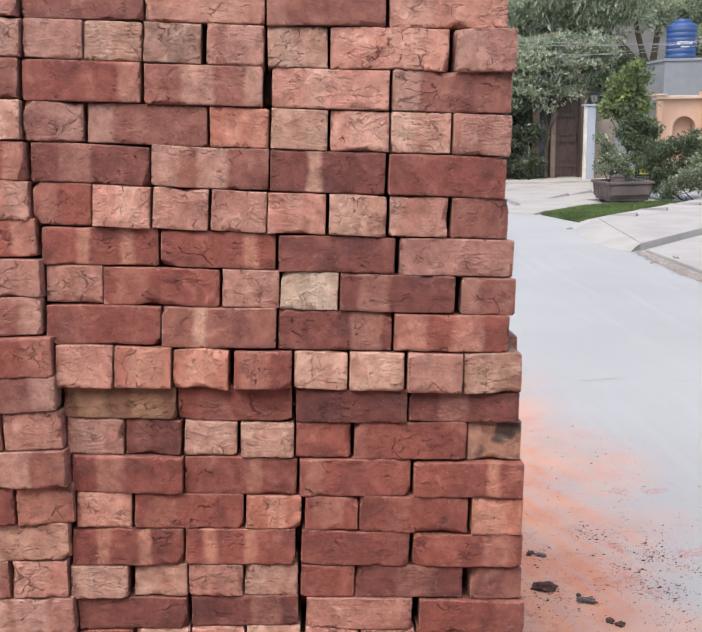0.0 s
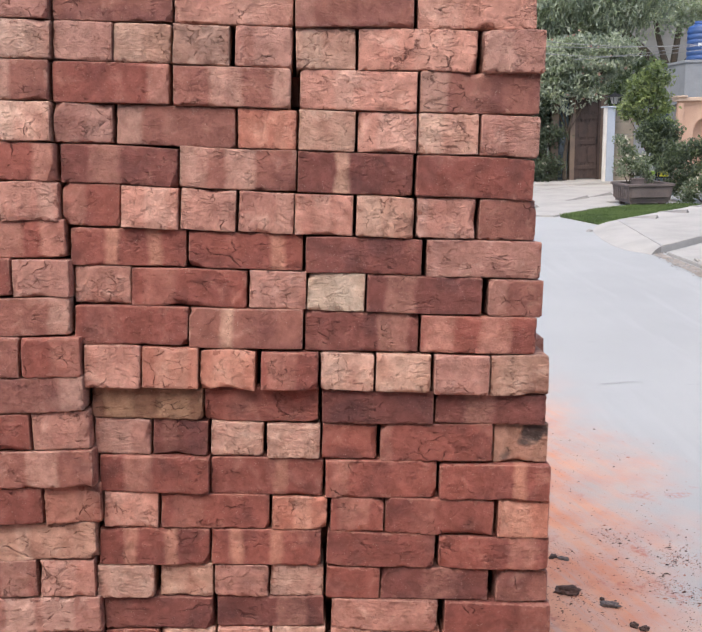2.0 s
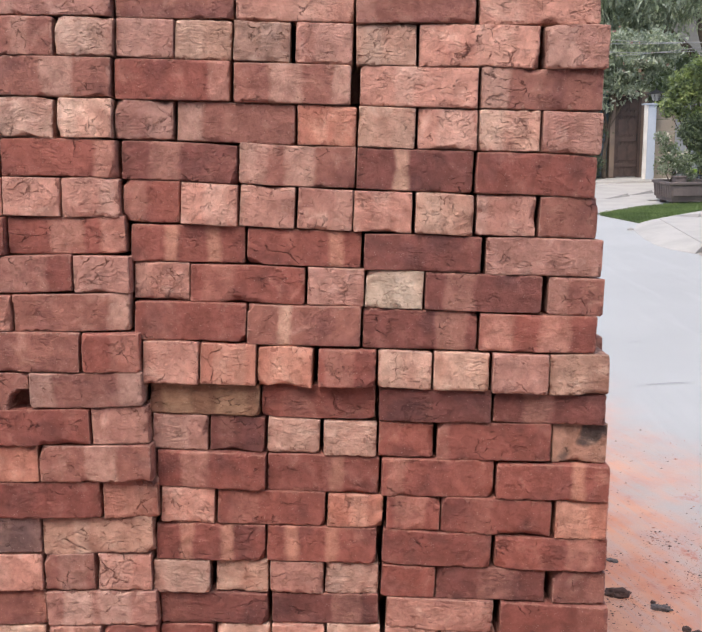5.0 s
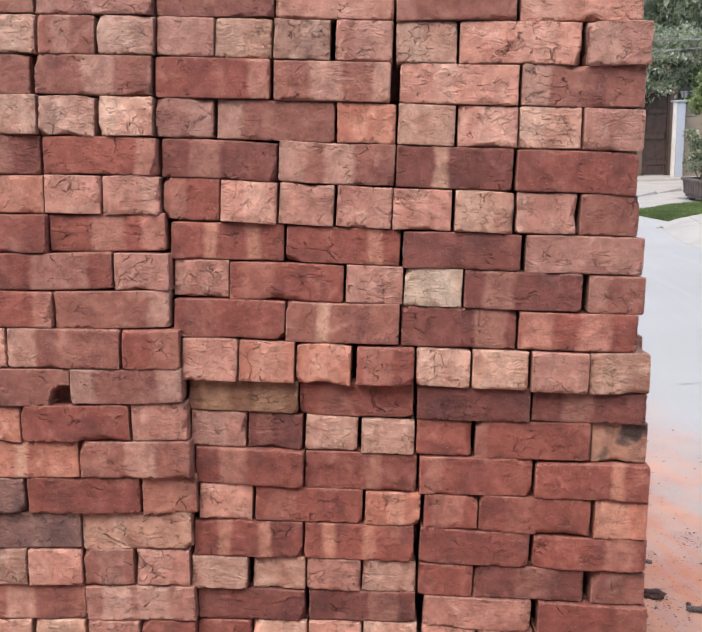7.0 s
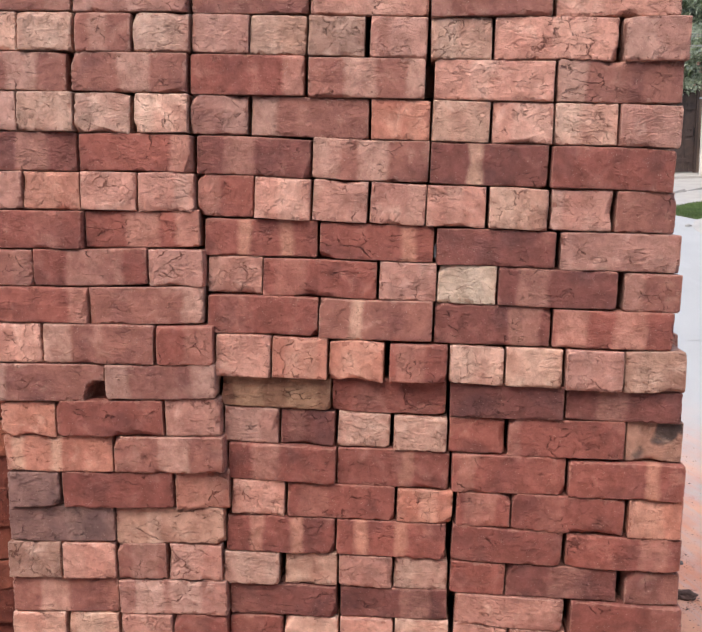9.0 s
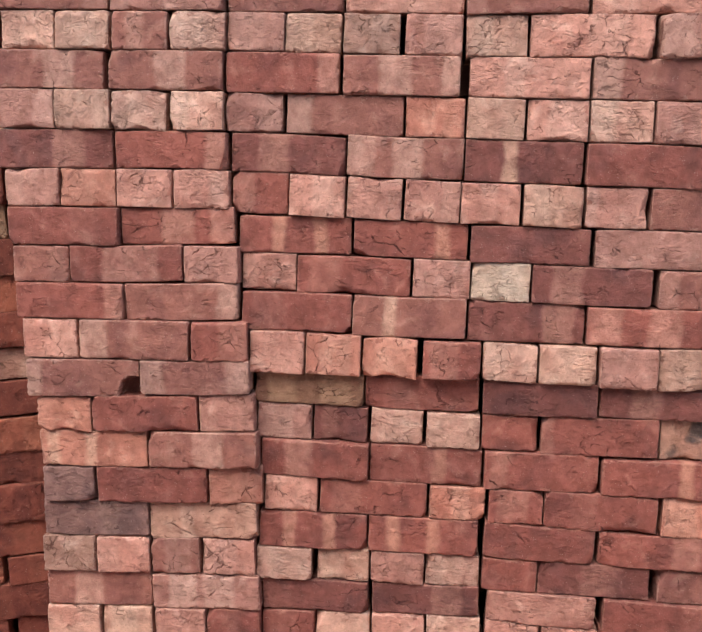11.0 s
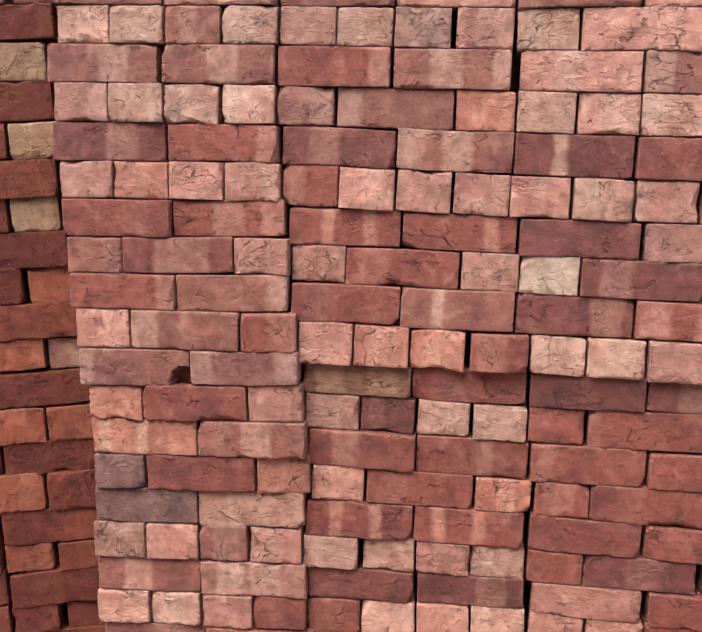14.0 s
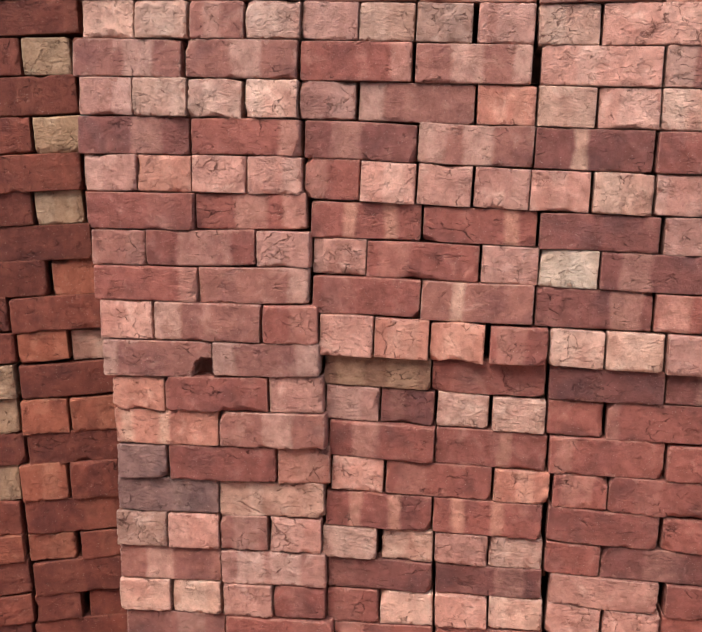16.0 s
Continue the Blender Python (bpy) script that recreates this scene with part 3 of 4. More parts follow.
    smear = maths(nt, "MULTIPLY", smear, maths(nt, "MULTIPLY", ramp(nt, sep.outputs[1], -1.8, -0.6), ramp(nt, sep.outputs[0], -2.4, -1.6)))
    col = mix(nt, maths(nt, "MULTIPLY", smear, ramp(nt, noise_of(nt, at, 60, 4), 0.35, 0.6)), col, (0.45, 0.165, 0.115))
    nt.links.new(col, bsdf.inputs["Base Color"])
    bsdf.inputs["Roughness"].default_value = 0.92
    bump(nt, fine, bsdf, 0.003, 0.5)
    return m


road_mat = road_material()
bm = bmesh.new()
bmesh.ops.create_grid(bm, x_segments=1, y_segments=1, size=600)
tagged(part("ground", bm, road_mat, None), "pale asphalt street with spilled red brick dust", "road", kind="structure")

concrete = plain("bleached_concrete", (0.435, 0.408, 0.372), (0.365, 0.342, 0.312), 1.7, 0.9, 0.004, 45)
old_concrete = plain("stained_shade_concrete", (0.30, 0.28, 0.26), (0.20, 0.19, 0.18), 3.0, 0.9, 0.006, 40)
plaster_peach = plain("peach_wall_paint", (0.60, 0.39, 0.28), (0.54, 0.34, 0.24), 1.5, 0.8, 0.002, 40)
peach_trim = plain("pale_peach_trim", (0.62, 0.46, 0.35), (0.54, 0.39, 0.29), 3.0, 0.8, 0.002, 40)
paint_white = plain("white_trim_paint", (0.70, 0.66, 0.60), (0.60, 0.56, 0.50), 3.0, 0.7, 0.002, 40)
pillar_paint = plain("pale_blue_grey_paint", (0.41, 0.45, 0.51), (0.36, 0.40, 0.46), 2.0, 0.7, 0.002, 40)
cement = plain("grey_cement_render", (0.30, 0.31, 0.32), (0.25, 0.26, 0.27), 1.5, 0.9, 0.004, 30)
beige = plain("beige_block_wall", (0.34, 0.29, 0.23), (0.28, 0.24, 0.19), 2.0, 0.9, 0.004, 30)
far_wall = plain("beige_far_wall", (0.40, 0.38, 0.36), (0.36, 0.34, 0.32), 0.5, 0.9, 0.004, 12)
wood = plain("dark_stained_wood", (0.085, 0.055, 0.045), (0.055, 0.036, 0.032), 6.0, 0.6, 0.003, 80)
tan_plaster = plain("tan_plaster", (0.22, 0.16, 0.12), (0.16, 0.12, 0.10), 2.0, 0.85, 0.003, 30)
iron = plain("black_iron", (0.03, 0.03, 0.033), (0.045, 0.04, 0.04), 8.0, 0.5, 0.001, 60, 0.6)
planter_mat = plain("weathered_brown_cement", (0.15, 0.118, 0.108), (0.10, 0.08, 0.076), 4.0, 0.9, 0.006, 50)
soil = plain("dark_soil", (0.045, 0.032, 0.024), (0.03, 0.022, 0.018), 8.0, 0.95, 0.01, 60)
tank_blue = plain("blue_plastic", (0.032, 0.085, 0.27), (0.04, 0.085, 0.21), 2.0, 0.45, 0.001, 30)
print_white = plain("faded_white_print", (0.62, 0.66, 0.72), (0.5, 0.55, 0.62), 12.0, 0.6, 0.0005, 60)
yellow_plastic = plain("yellow_plastic", (0.62, 0.58, 0.05), (0.5, 0.5, 0.04), 4.0, 0.5, 0.0005, 60)
lime_plastic = plain("lime_plastic", (0.36, 0.55, 0.06), (0.28, 0.45, 0.05), 4.0, 0.5, 0.0005, 60)
glass_lamp = plain("dusty_lamp_glass", (0.46, 0.46, 0.44), (0.34, 0.34, 0.33), 8.0, 0.3, 0.0003, 60)
bark = plain("grey_brown_bark", (0.12, 0.09, 0.065), (0.07, 0.055, 0.042), 9.0, 0.95, 0.02, 25)
cable_black = plain("grey_cable", (0.30, 0.30, 0.30), (0.24, 0.24, 0.24), 3.0, 0.7, 0.0003, 60)
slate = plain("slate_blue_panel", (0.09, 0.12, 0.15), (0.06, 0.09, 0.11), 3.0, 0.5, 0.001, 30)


def leaf_material(name, dark, light):
    m, nt, bsdf = shader(name)
    luck = nt.nodes.new("ShaderNodeNewGeometry").outputs["Random Per Island"]
    at = nt.nodes.new("ShaderNodeTexCoord").outputs["Object"]
    col = mix(nt, luck, dark, light)
    col = mix(nt, 1.0, col, mix(nt, ramp(nt, noise_of(nt, at, 1.6, 3), 0.3, 0.7), (0.7, 0.72, 0.7), (1.3, 1.25, 1.2)), "MULTIPLY")
    nt.links.new(col, bsdf.inputs["Base Color"])
    bsdf.inputs["Roughness"].default_value = 0.42
    bsdf.inputs["Specular IOR Level"].default_value = 0.4
    thin = nt.nodes.new("ShaderNodeBsdfTranslucent")
    nt.links.new(mix(nt, 1.0, col, (1.1, 1.2, 0.7), "MULTIPLY"), thin.inputs["Color"])
    both = nt.nodes.new("ShaderNodeMixShader")
    both.inputs[0].default_value = 0.5
    nt.links.new(bsdf.outputs[0], both.inputs[1])
    nt.links.new(thin.outputs[0], both.inputs[2])
    nt.links.new(both.outputs[0], nt.nodes["Material Output"].inputs["Surface"])
    return m


leaf_dark = leaf_material("dark_leaves", (0.075, 0.095, 0.072), (0.155, 0.185, 0.140))
leaf_mid = leaf_material("green_leaves", (0.120, 0.155, 0.100), (0.250, 0.290, 0.195))
leaf_bright = leaf_material("young_leaves", (0.205, 0.255, 0.120), (0.390, 0.440, 0.225))
# these two are paled and greyed: distance haze is put into the leaf colour
leaf_grey = leaf_material("dusty_hazed_leaves", (0.205, 0.245, 0.200), (0.400, 0.430, 0.355))
leaf_far = leaf_material("hazed_far_leaves", (0.250, 0.290, 0.262), (0.470, 0.505, 0.450))
petal_white = plain("white_petals", (0.58, 0.54, 0.42), (0.50, 0.45, 0.33), 30, 0.6, 0.0005, 90)
petal_pink = plain("dusty_pink_petals", (0.55, 0.33, 0.27), (0.46, 0.25, 0.20), 30, 0.6, 0.0005, 90)
grass_mat = leaf_material("lawn_grass", (0.105, 0.155, 0.055), (0.185, 0.245, 0.100))


# -- kerbs, ramps and the verge --
def slab(name, corners, z0, z1, material, label, category, sunk=0.0):
    """A cast slab with a worn rim on the given plan."""
    bm = bmesh.new()
    low = [bm.verts.new((x, y, z0)) for x, y in corners]
    high = [bm.verts.new((x, y, z1 - (sunk if i in (0, 1) else 0.0))) for i, (x, y) in enumerate(corners)]
    bm.faces.new(high)
    bm.faces.new(low[::-1])
    n = len(corners)
    for i in range(n):
        bm.faces.new((low[i], low[(i + 1) % n], high[(i + 1) % n], high[i]))
    bmesh.ops.recalc_face_normals(bm, faces=bm.faces)
    bmesh.ops.bevel(bm, geom=[e for e in bm.edges if all(v in high for v in e.verts)], offset=0.008, segments=2, affect="EDGES")
    return tagged(part(name, bm, material, None), label, category, kind="structure")


slab("driveway_1", [(3.72, 8.70), (5.10, 10.15), (9.5, 14.9), (9.5, 17.2), (6.85, 14.55), (4.12, 11.75)], -0.05, 0.09, concrete, "sun-bleached concrete driveway ramp with a broken edge", "driveway")
def apron():
    """The sloping skirt between the ramp and the road, broken off square at its near end."""
    bm = bmesh.new()
    rows = []
    for k in range(17):
        y = 8.62 + (11.72 - 8.62) * k / 16
        edge = float(np.interp(y, (8.62, 8.95, 9.3, 10.0, 11.05, 11.72), (3.58, 3.45, 3.38, 3.42, 3.56, 3.80))) + 0.010 * math.sin(k * 2.3)
        crest = 3.72 + 0.40 * max(y - 8.70, 0) / 3.05
        high, low = Vector((crest, max(y, 8.70), 0.088)), Vector((edge, y, 0.003))
        rows.append([bm.verts.new(high.lerp(low, f) + Vector((0, 0, 0.012 * math.sin(f * math.pi)))) for f in (0, 0.33, 0.66, 1)] + [bm.verts.new((edge, y, -0.03)), bm.verts.new((crest, max(y, 8.70), -0.03))])
    for p, q in zip(rows, rows[1:]):
        for i in range(4):
            bm.faces.new((p[i], q[i], q[i + 1], p[i + 1]))
    # the near end face takes the darker concrete, for the dark gap there
    end = bm.faces.new(rows[0])
    end.material_index = 1
    bmesh.ops.recalc_face_normals(bm, faces=bm.faces)
    ob = tagged(part("driveway_apron", bm, concrete, None), "sloping cement skirt between ramp and road", "driveway", kind="structure")
    ob.data.materials.append(old_concrete)


apron()
slab("pavement_1", [(3.72, 3.0), (12.0, 3.0), (12.0, 13.0), (9.4, 14.6), (5.2, 10.05), (3.74, 8.55)], -0.05, 0.035, concrete, "cracked pale concrete pavement beside the road", "pavement")
slab("driveway_2", [(2.85, 13.7), (3.3, 13.35), (3.52, 13.2), (4.52, 14.38), (5.12, 14.80), (5.12, 15.72), (6.5, 15.72), (7.2, 20.9), (7.2, 21.9), (3.9, 21.9), (2.6, 15.5)], -0.05, 0.03, concrete, "pale concrete driveway in front of a gate", "driveway")
slab("step_1", [(4.5, 20.6), (7.4, 20.7), (7.4, 22.4), (4.5, 22.4)], -0.05, 0.08, concrete, "low concrete threshold slab before the gate", "step")
def gutter():
    """A dirty uneven strip where the road meets the pavement."""
    rng = np.random.default_rng(4)
    bm = bmesh.new()
    rows = []
    for k in range(60):
        y = 3.0 + k * 0.1
        wide = 0.06 + 0.13 * max(0.0, 1 - abs(y - 7.0) / 2.2) + rng.normal(0, 0.012)
        rows.append((bm.verts.new((3.71, y, 0.006)), bm.verts.new((3.70 - max(wide, 0.02), y, 0.004))))
    for (a, b), (c, d) in zip(rows, rows[1:]):
        bm.faces.new((b, a, c, d))
    dirt = plain("gutter_dirt", (0.25, 0.205, 0.165), (0.36, 0.32, 0.28), 6, 0.95, 0.01, 40)
    tagged(part("gutter", bm, dirt, None), "dirty gutter along the road edge", "gutter", kind="structure")


gutter()


def drain_slots(rows):
    """Narrow wedge-shaped ridges across the ramps, in darker concrete that stands in for wedge shadows."""
    for (x0, y0), (x1, y1), z in rows:
        bm = bmesh.new()
        d = (Vector((x1, y1, 0)) - Vector((x0, y0, 0)))
        side = Vector((-d.y, d.x, 0)).normalized() * 0.06
        a, b = Vector((x0, y0, z)), Vector((x1, y1, z))
        v = [bm.verts.new(p) for p in (a - side, b - side, b + side, a + side, a + Vector((0, 0, 0.004)), b + Vector((0, 0, 0.055)))]
        for f in ((0, 1, 5, 4), (2, 3, 4, 5), (0, 4, 3), (1, 2, 5), (3, 2, 1, 0)):
            bm.faces.new([v[i] for i in f])
        tagged(part("ramp_ridge", bm, old_concrete, None), "low cement wedge across the driveway, coloured dark for its shadow", "ridge", "ramp ridges", "structure")


drain_slots([((4.45, 12.05), (4.75, 11.8), 0.09), ((5.15, 12.85), (5.5, 12.55), 0.09), ((5.95, 13.7), (6.35, 13.3), 0.09), ((6.7, 14.4), (7.05, 14.0), 0.09),
             ((4.46, 16.17), (5.02, 16.70), 0.03), ((5.12, 16.92), (5.72, 17.43), 0.03), ((3.62, 16.3), (3.56, 14.75), 0.03)])


def build_lawn():
    corners = [(3.62, 13.2), (3.92, 11.75), (4.15, 11.85), (6.6, 14.45), (6.2, 14.9), (5.3, 14.75), (4.6, 14.3)]
    bm = bmesh.new()
    top = [bm.verts.new((x, y, 0.022)) for x, y in corners]
    low = [bm.verts.new((x, y, -0.03)) for x, y in corners]
    bm.faces.new(top)
    for i in range(len(corners)):
        bm.faces.new((low[i], low[(i + 1) % len(corners)], top[(i + 1) % len(corners)], top[i]))
    bmesh.ops.recalc_face_normals(bm, faces=bm.faces)
    lawn = tagged(part("lawn", bm, grass_mat, None), "small mown green lawn patch by the kerb", "lawn", kind="structure")
    rng = np.random.default_rng(8)
    poly = np.array(corners)

    def inside(p):
        hit = False
        for (xa, ya), (xb, yb) in zip(poly, np.roll(poly, -1, 0)):
            if (ya > p[1]) != (yb > p[1]) and p[0] < (xb - xa) * (p[1] - ya) / (yb - ya) + xa:
                hit = not hit
        return hit

    verts, faces = [], []
    while len(faces) < 16000:
        p = rng.uniform(poly.min(0) - 0.02, poly.max(0) + 0.02)
        if not inside(p):
            continue
        p = p + rng.normal(0, 0.03, 2)
        a, h, w = rng.uniform(0, math.tau), rng.uniform(0.02, 0.05), 0.008
        lean = rng.normal(0, 0.025, 2)
        n = len(verts)
        verts += [(p[0] - w * math.cos(a), p[1] - w * math.sin(a), 0.020), (p[0] + w * math.cos(a), p[1] + w * math.sin(a), 0.020), (p[0] + lean[0], p[1] + lean[1], 0.02 + h)]
        faces.append((n, n + 1, n + 2))
    tagged(new("grass_blades", mesh_of("grass_blades", verts, faces, grass_mat)), "short green lawn grass", "grass", kind="stuff")


build_lawn()


# -- plants --
def leaves(rng, centres, spread, count, size, droop=0.3, squash=1.0):
    """Small folded leaves scattered round the centres of clumps."""
    centres = np.asarray(centres)
    at = centres[rng.integers(0, len(centres), count)] + rng.normal(0, 1, (count, 3)) * np.asarray(spread)
    ahead = rng.normal(0, 1, (count, 3)) + np.array([0, 0, -droop])
    ahead /= np.linalg.norm(ahead, axis=1, keepdims=True)
    side = np.cross(ahead, rng.normal(0, 1, (count, 3)) + np.array([0, 0, 1.5]))
    side /= np.linalg.norm(side, axis=1, keepdims=True) + 1e-9
    up = np.cross(side, ahead)
    s = size * rng.uniform(0.6, 1.35, (count, 1))
    base, tip = at - ahead * s * 0.5, at + ahead * s * 0.5
    left, right = at + side * s * 0.26 * squash + up * s * 0.10, at - side * s * 0.26 * squash + up * s * 0.10
    verts = np.stack([base, right, tip, left], 1).reshape(-1, 3)
    i = np.arange(count)[:, None] * 4
    faces = np.concatenate([i + [0, 1, 2], i + [0, 2, 3]])
    return verts, faces


def limb(bm, a, b, ra, rb, sides=7, bend=0.0, rng=None):
    """A tapered, slightly bent limb."""
    a, b = Vector(a), Vector(b)
    rings, steps = [], 5
    off = Vector(rng.normal(0, bend, 3)) if rng is not None else Vector((0, 0, 0))
    axis = (b - a).normalized()
    u = axis.orthogonal().normalized()
    v = axis.cross(u)
    for k in range(steps + 1):
        f = k / steps
        mid = a.lerp(b, f) + off * math.sin(math.pi * f)
        r = ra + (rb - ra) * f
        rings.append([bm.verts.new(mid + r * (math.cos(math.tau * s / sides) * u + math.sin(math.tau * s / sides) * v)) for s in range(sides)])
    for lo, hi in zip(rings, rings[1:]):
        for s in range(sides):
            bm.faces.new((lo[s], lo[(s + 1) % sides], hi[(s + 1) % sides], hi[s]))
    bm.faces.new(rings[-1])
    return bm


def plant(name, label, category, foot, lobes, count, leaf, mats, seed, trunk=0.06, spread=0.22, stems=1, flowers=None, group="", droop=0.3, flat=0.35, slim=1.0):
    """A tree or shrub: tapered stems, limbs to every lobe of the crown, and a crown of clumps of small leaves. lobes: (x, y, z, radius)."""
    rng = np.random.default_rng(seed)
    thing = tagged(empty(name, foot), label, category, group)
    lobes = np.array(lobes, float)
    crotch = Vector(foot).lerp(Vector(lobes[:, :3].mean(0)), 0.45)
    for k in range(stems):
        bm = bmesh.new()
        base = Vector(foot) + Vector((rng.normal(0, 0.05), rng.normal(0, 0.05), -0.02)) * (0 if stems == 1 else 1.5)
        limb(bm, base, crotch + Vector(rng.normal(0, 0.04 * stems, 3)), trunk, trunk * 0.6, 8, trunk * 0.8, rng)
        part("trunk" if stems == 1 else "stem", bm, bark, thing)
    for lx, ly, lz, r in lobes:
        bm = bmesh.new()
        limb(bm, crotch, (lx, ly, lz), trunk * 0.5, trunk * 0.12, 6, r * 0.15, rng)
        part("branch", bm, bark, thing)
    shares = lobes[:, 3] ** 2 / (lobes[:, 3] ** 2).sum()
    for k, mat in enumerate(mats):
        vs, fs, n = [], [], 0
        for (lx, ly, lz, r), share in zip(lobes, shares):
            clumps = max(5, int((14 if flat > 0.2 else 9) * r / max(spread, 0.05)))
            d = rng.normal(0, 1, (clumps, 3))
            d /= np.linalg.norm(d, axis=1, keepdims=True)
            c = np.array([lx, ly, lz]) + d * r * rng.uniform(0.45, 1.05, (clumps, 1)) * np.array([1, 1, 0.85])
            v, f = leaves(rng, c, (spread * 0.5, spread * 0.5, spread * flat), max(10, int(count * share / len(mats))), leaf, droop, slim)
            vs.append(v)
            fs.append(f + n)
            n += len(v)
        crown = new("crown", mesh_of("crown", np.concatenate(vs), np.concatenate(fs), mat))
        crown.parent = thing
        crown.matrix_parent_inverse = Matrix.Translation(foot).inverted()
        tagged(crown, kind="stuff")
    if flowers:
        mat, n, size = flowers
        pick = lobes[rng.integers(0, len(lobes), n)]
        d = rng.normal(0, 1, (n, 3)) + (0, -0.8, 0.3)
        d /= np.linalg.norm(d, axis=1, keepdims=True)
        heads = pick[:, :3] + d * pick[:, 3:4] * 1.0
        v, f = leaves(rng, heads, (size * 0.35,) * 3, n * 6, size, -0.5, 1.8)
        bloom = new("blossom", mesh_of("blossom", v, f, mat))
        bloom.parent = thing
        bloom.matrix_parent_inverse = Matrix.Translation(foot).inverted()
        tagged(bloom, kind="stuff")
    return thing


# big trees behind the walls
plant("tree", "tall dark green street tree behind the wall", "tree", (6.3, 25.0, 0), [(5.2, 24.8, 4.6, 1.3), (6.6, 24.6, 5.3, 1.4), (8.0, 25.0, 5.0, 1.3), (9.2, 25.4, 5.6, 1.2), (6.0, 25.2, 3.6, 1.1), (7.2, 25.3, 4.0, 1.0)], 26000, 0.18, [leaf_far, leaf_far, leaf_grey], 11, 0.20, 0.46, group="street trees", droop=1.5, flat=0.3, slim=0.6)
plant("tree", "pale hazy green tree hanging over a gate", "tree", (5.86, 21.95, 0), [(5.3, 22.4, 3.0, 0.75), (6.1, 22.3, 3.2, 0.7), (6.9, 22.4, 3.0, 0.6), (5.5, 22.2, 2.3, 0.6), (6.3, 22.2, 2.45, 0.5), (4.9, 22.5, 2.3, 0.7), (7.2, 22.3, 3.4, 0.5)], 15000, 0.125, [leaf_far, leaf_far, leaf_grey], 12, 0.065, 0.40, flowers=(petal_pink, 40, 0.05), group="street trees", droop=0.9, flat=0.13, slim=0.8)
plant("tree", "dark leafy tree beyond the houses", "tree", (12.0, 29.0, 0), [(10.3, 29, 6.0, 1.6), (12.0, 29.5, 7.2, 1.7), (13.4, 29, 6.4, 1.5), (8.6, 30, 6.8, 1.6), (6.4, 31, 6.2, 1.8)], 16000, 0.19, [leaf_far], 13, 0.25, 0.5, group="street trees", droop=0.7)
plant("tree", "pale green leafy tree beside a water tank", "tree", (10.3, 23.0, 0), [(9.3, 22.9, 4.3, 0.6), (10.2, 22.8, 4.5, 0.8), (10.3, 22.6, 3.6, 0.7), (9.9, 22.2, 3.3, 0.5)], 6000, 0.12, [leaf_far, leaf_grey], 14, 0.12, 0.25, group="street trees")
plant("tree", "shaded tree filling the gap behind the gate", "tree", (5.2, 26.5, 0), [(4.2, 26.5, 2.2, 1.3), (5.8, 27.0, 2.0, 1.2), (7.6, 27.2, 2.2, 1.2), (9.4, 27.5, 2.6, 1.2)], 9000, 0.18, [leaf_mid], 15, 0.16, 0.4, group="street trees")
# hedge and climbers by the gate
plant("hedge", "dense dark green hedge against the wall", "hedge", (5.15, 22.0, 0), [(4.9, 22.0, 0.5, 0.5), (5.35, 21.9, 0.45, 0.45), (4.9, 22.1, 1.2, 0.5), (5.4, 22.0, 1.25, 0.4), (4.6, 22.1, 0.9, 0.5), (5.1, 22.1, 1.9, 0.45)], 8000, 0.09, [leaf_dark], 16, 0.05, 0.18, 3, flowers=(petal_white, 8, 0.05))
plant("climbing_vine", "bright green climbing vine on the garden wall", "vine", (6.50, 17.4, 0.0), [(6.04, 17.4, 1.84, 0.15), (6.14, 17.4, 2.06, 0.15), (6.20, 17.4, 2.28, 0.20), (6.42, 17.4, 2.46, 0.20), (6.60, 17.4, 2.64, 0.13), (6.70, 17.4, 2.40, 0.17), (6.50, 17.4, 2.18, 0.22), (6.30, 17.4, 1.98, 0.22), (6.10, 17.4, 1.78, 0.16), (6.02, 17.4, 1.68, 0.12), (6.76, 17.4, 1.75, 0.15), (6.78, 17.4, 1.50, 0.15), (6.66, 17.4, 2.0, 0.18), (6.36, 17.4, 1.62, 0.15), (6.50, 17.4, 1.60, 0.17), (6.62, 17.4, 1.36, 0.18), (6.45, 17.4, 1.28, 0.15)], 4800, 0.095, [leaf_bright, leaf_bright, leaf_mid], 17, 0.03, 0.16, 2, flat=0.2)
plant("shrub", "dark green shrub below the climbing vine", "shrub", (6.7, 17.0, 0.0), [(6.30, 17.0, 1.25, 0.22), (6.40, 17.0, 1.48, 0.18), (6.65, 17.0, 1.1, 0.30), (6.78, 17.0, 1.35, 0.22), (6.5, 17.05, 0.8, 0.24), (6.9, 17.0, 0.8, 0.26)], 4200, 0.075, [leaf_dark, leaf_mid], 18, 0.025, 0.12, 3, group="garden shrubs")
plant("rose_bush", "pale flowering rose bush growing in the planter", "rose bush", (5.40, 15.25, 0.34), [(5.24, 15.25, 1.18, 0.13), (5.36, 15.25, 0.95, 0.18), (5.52, 15.2, 0.82, 0.2), (5.30, 15.15, 0.70, 0.2), (5.62, 15.2, 0.62, 0.17), (5.75, 15.2, 0.5, 0.12)], 3000, 0.05, [leaf_grey, leaf_mid], 19, 0.012, 0.08, 4, flowers=(petal_white, 22, 0.03), group="rose bushes")
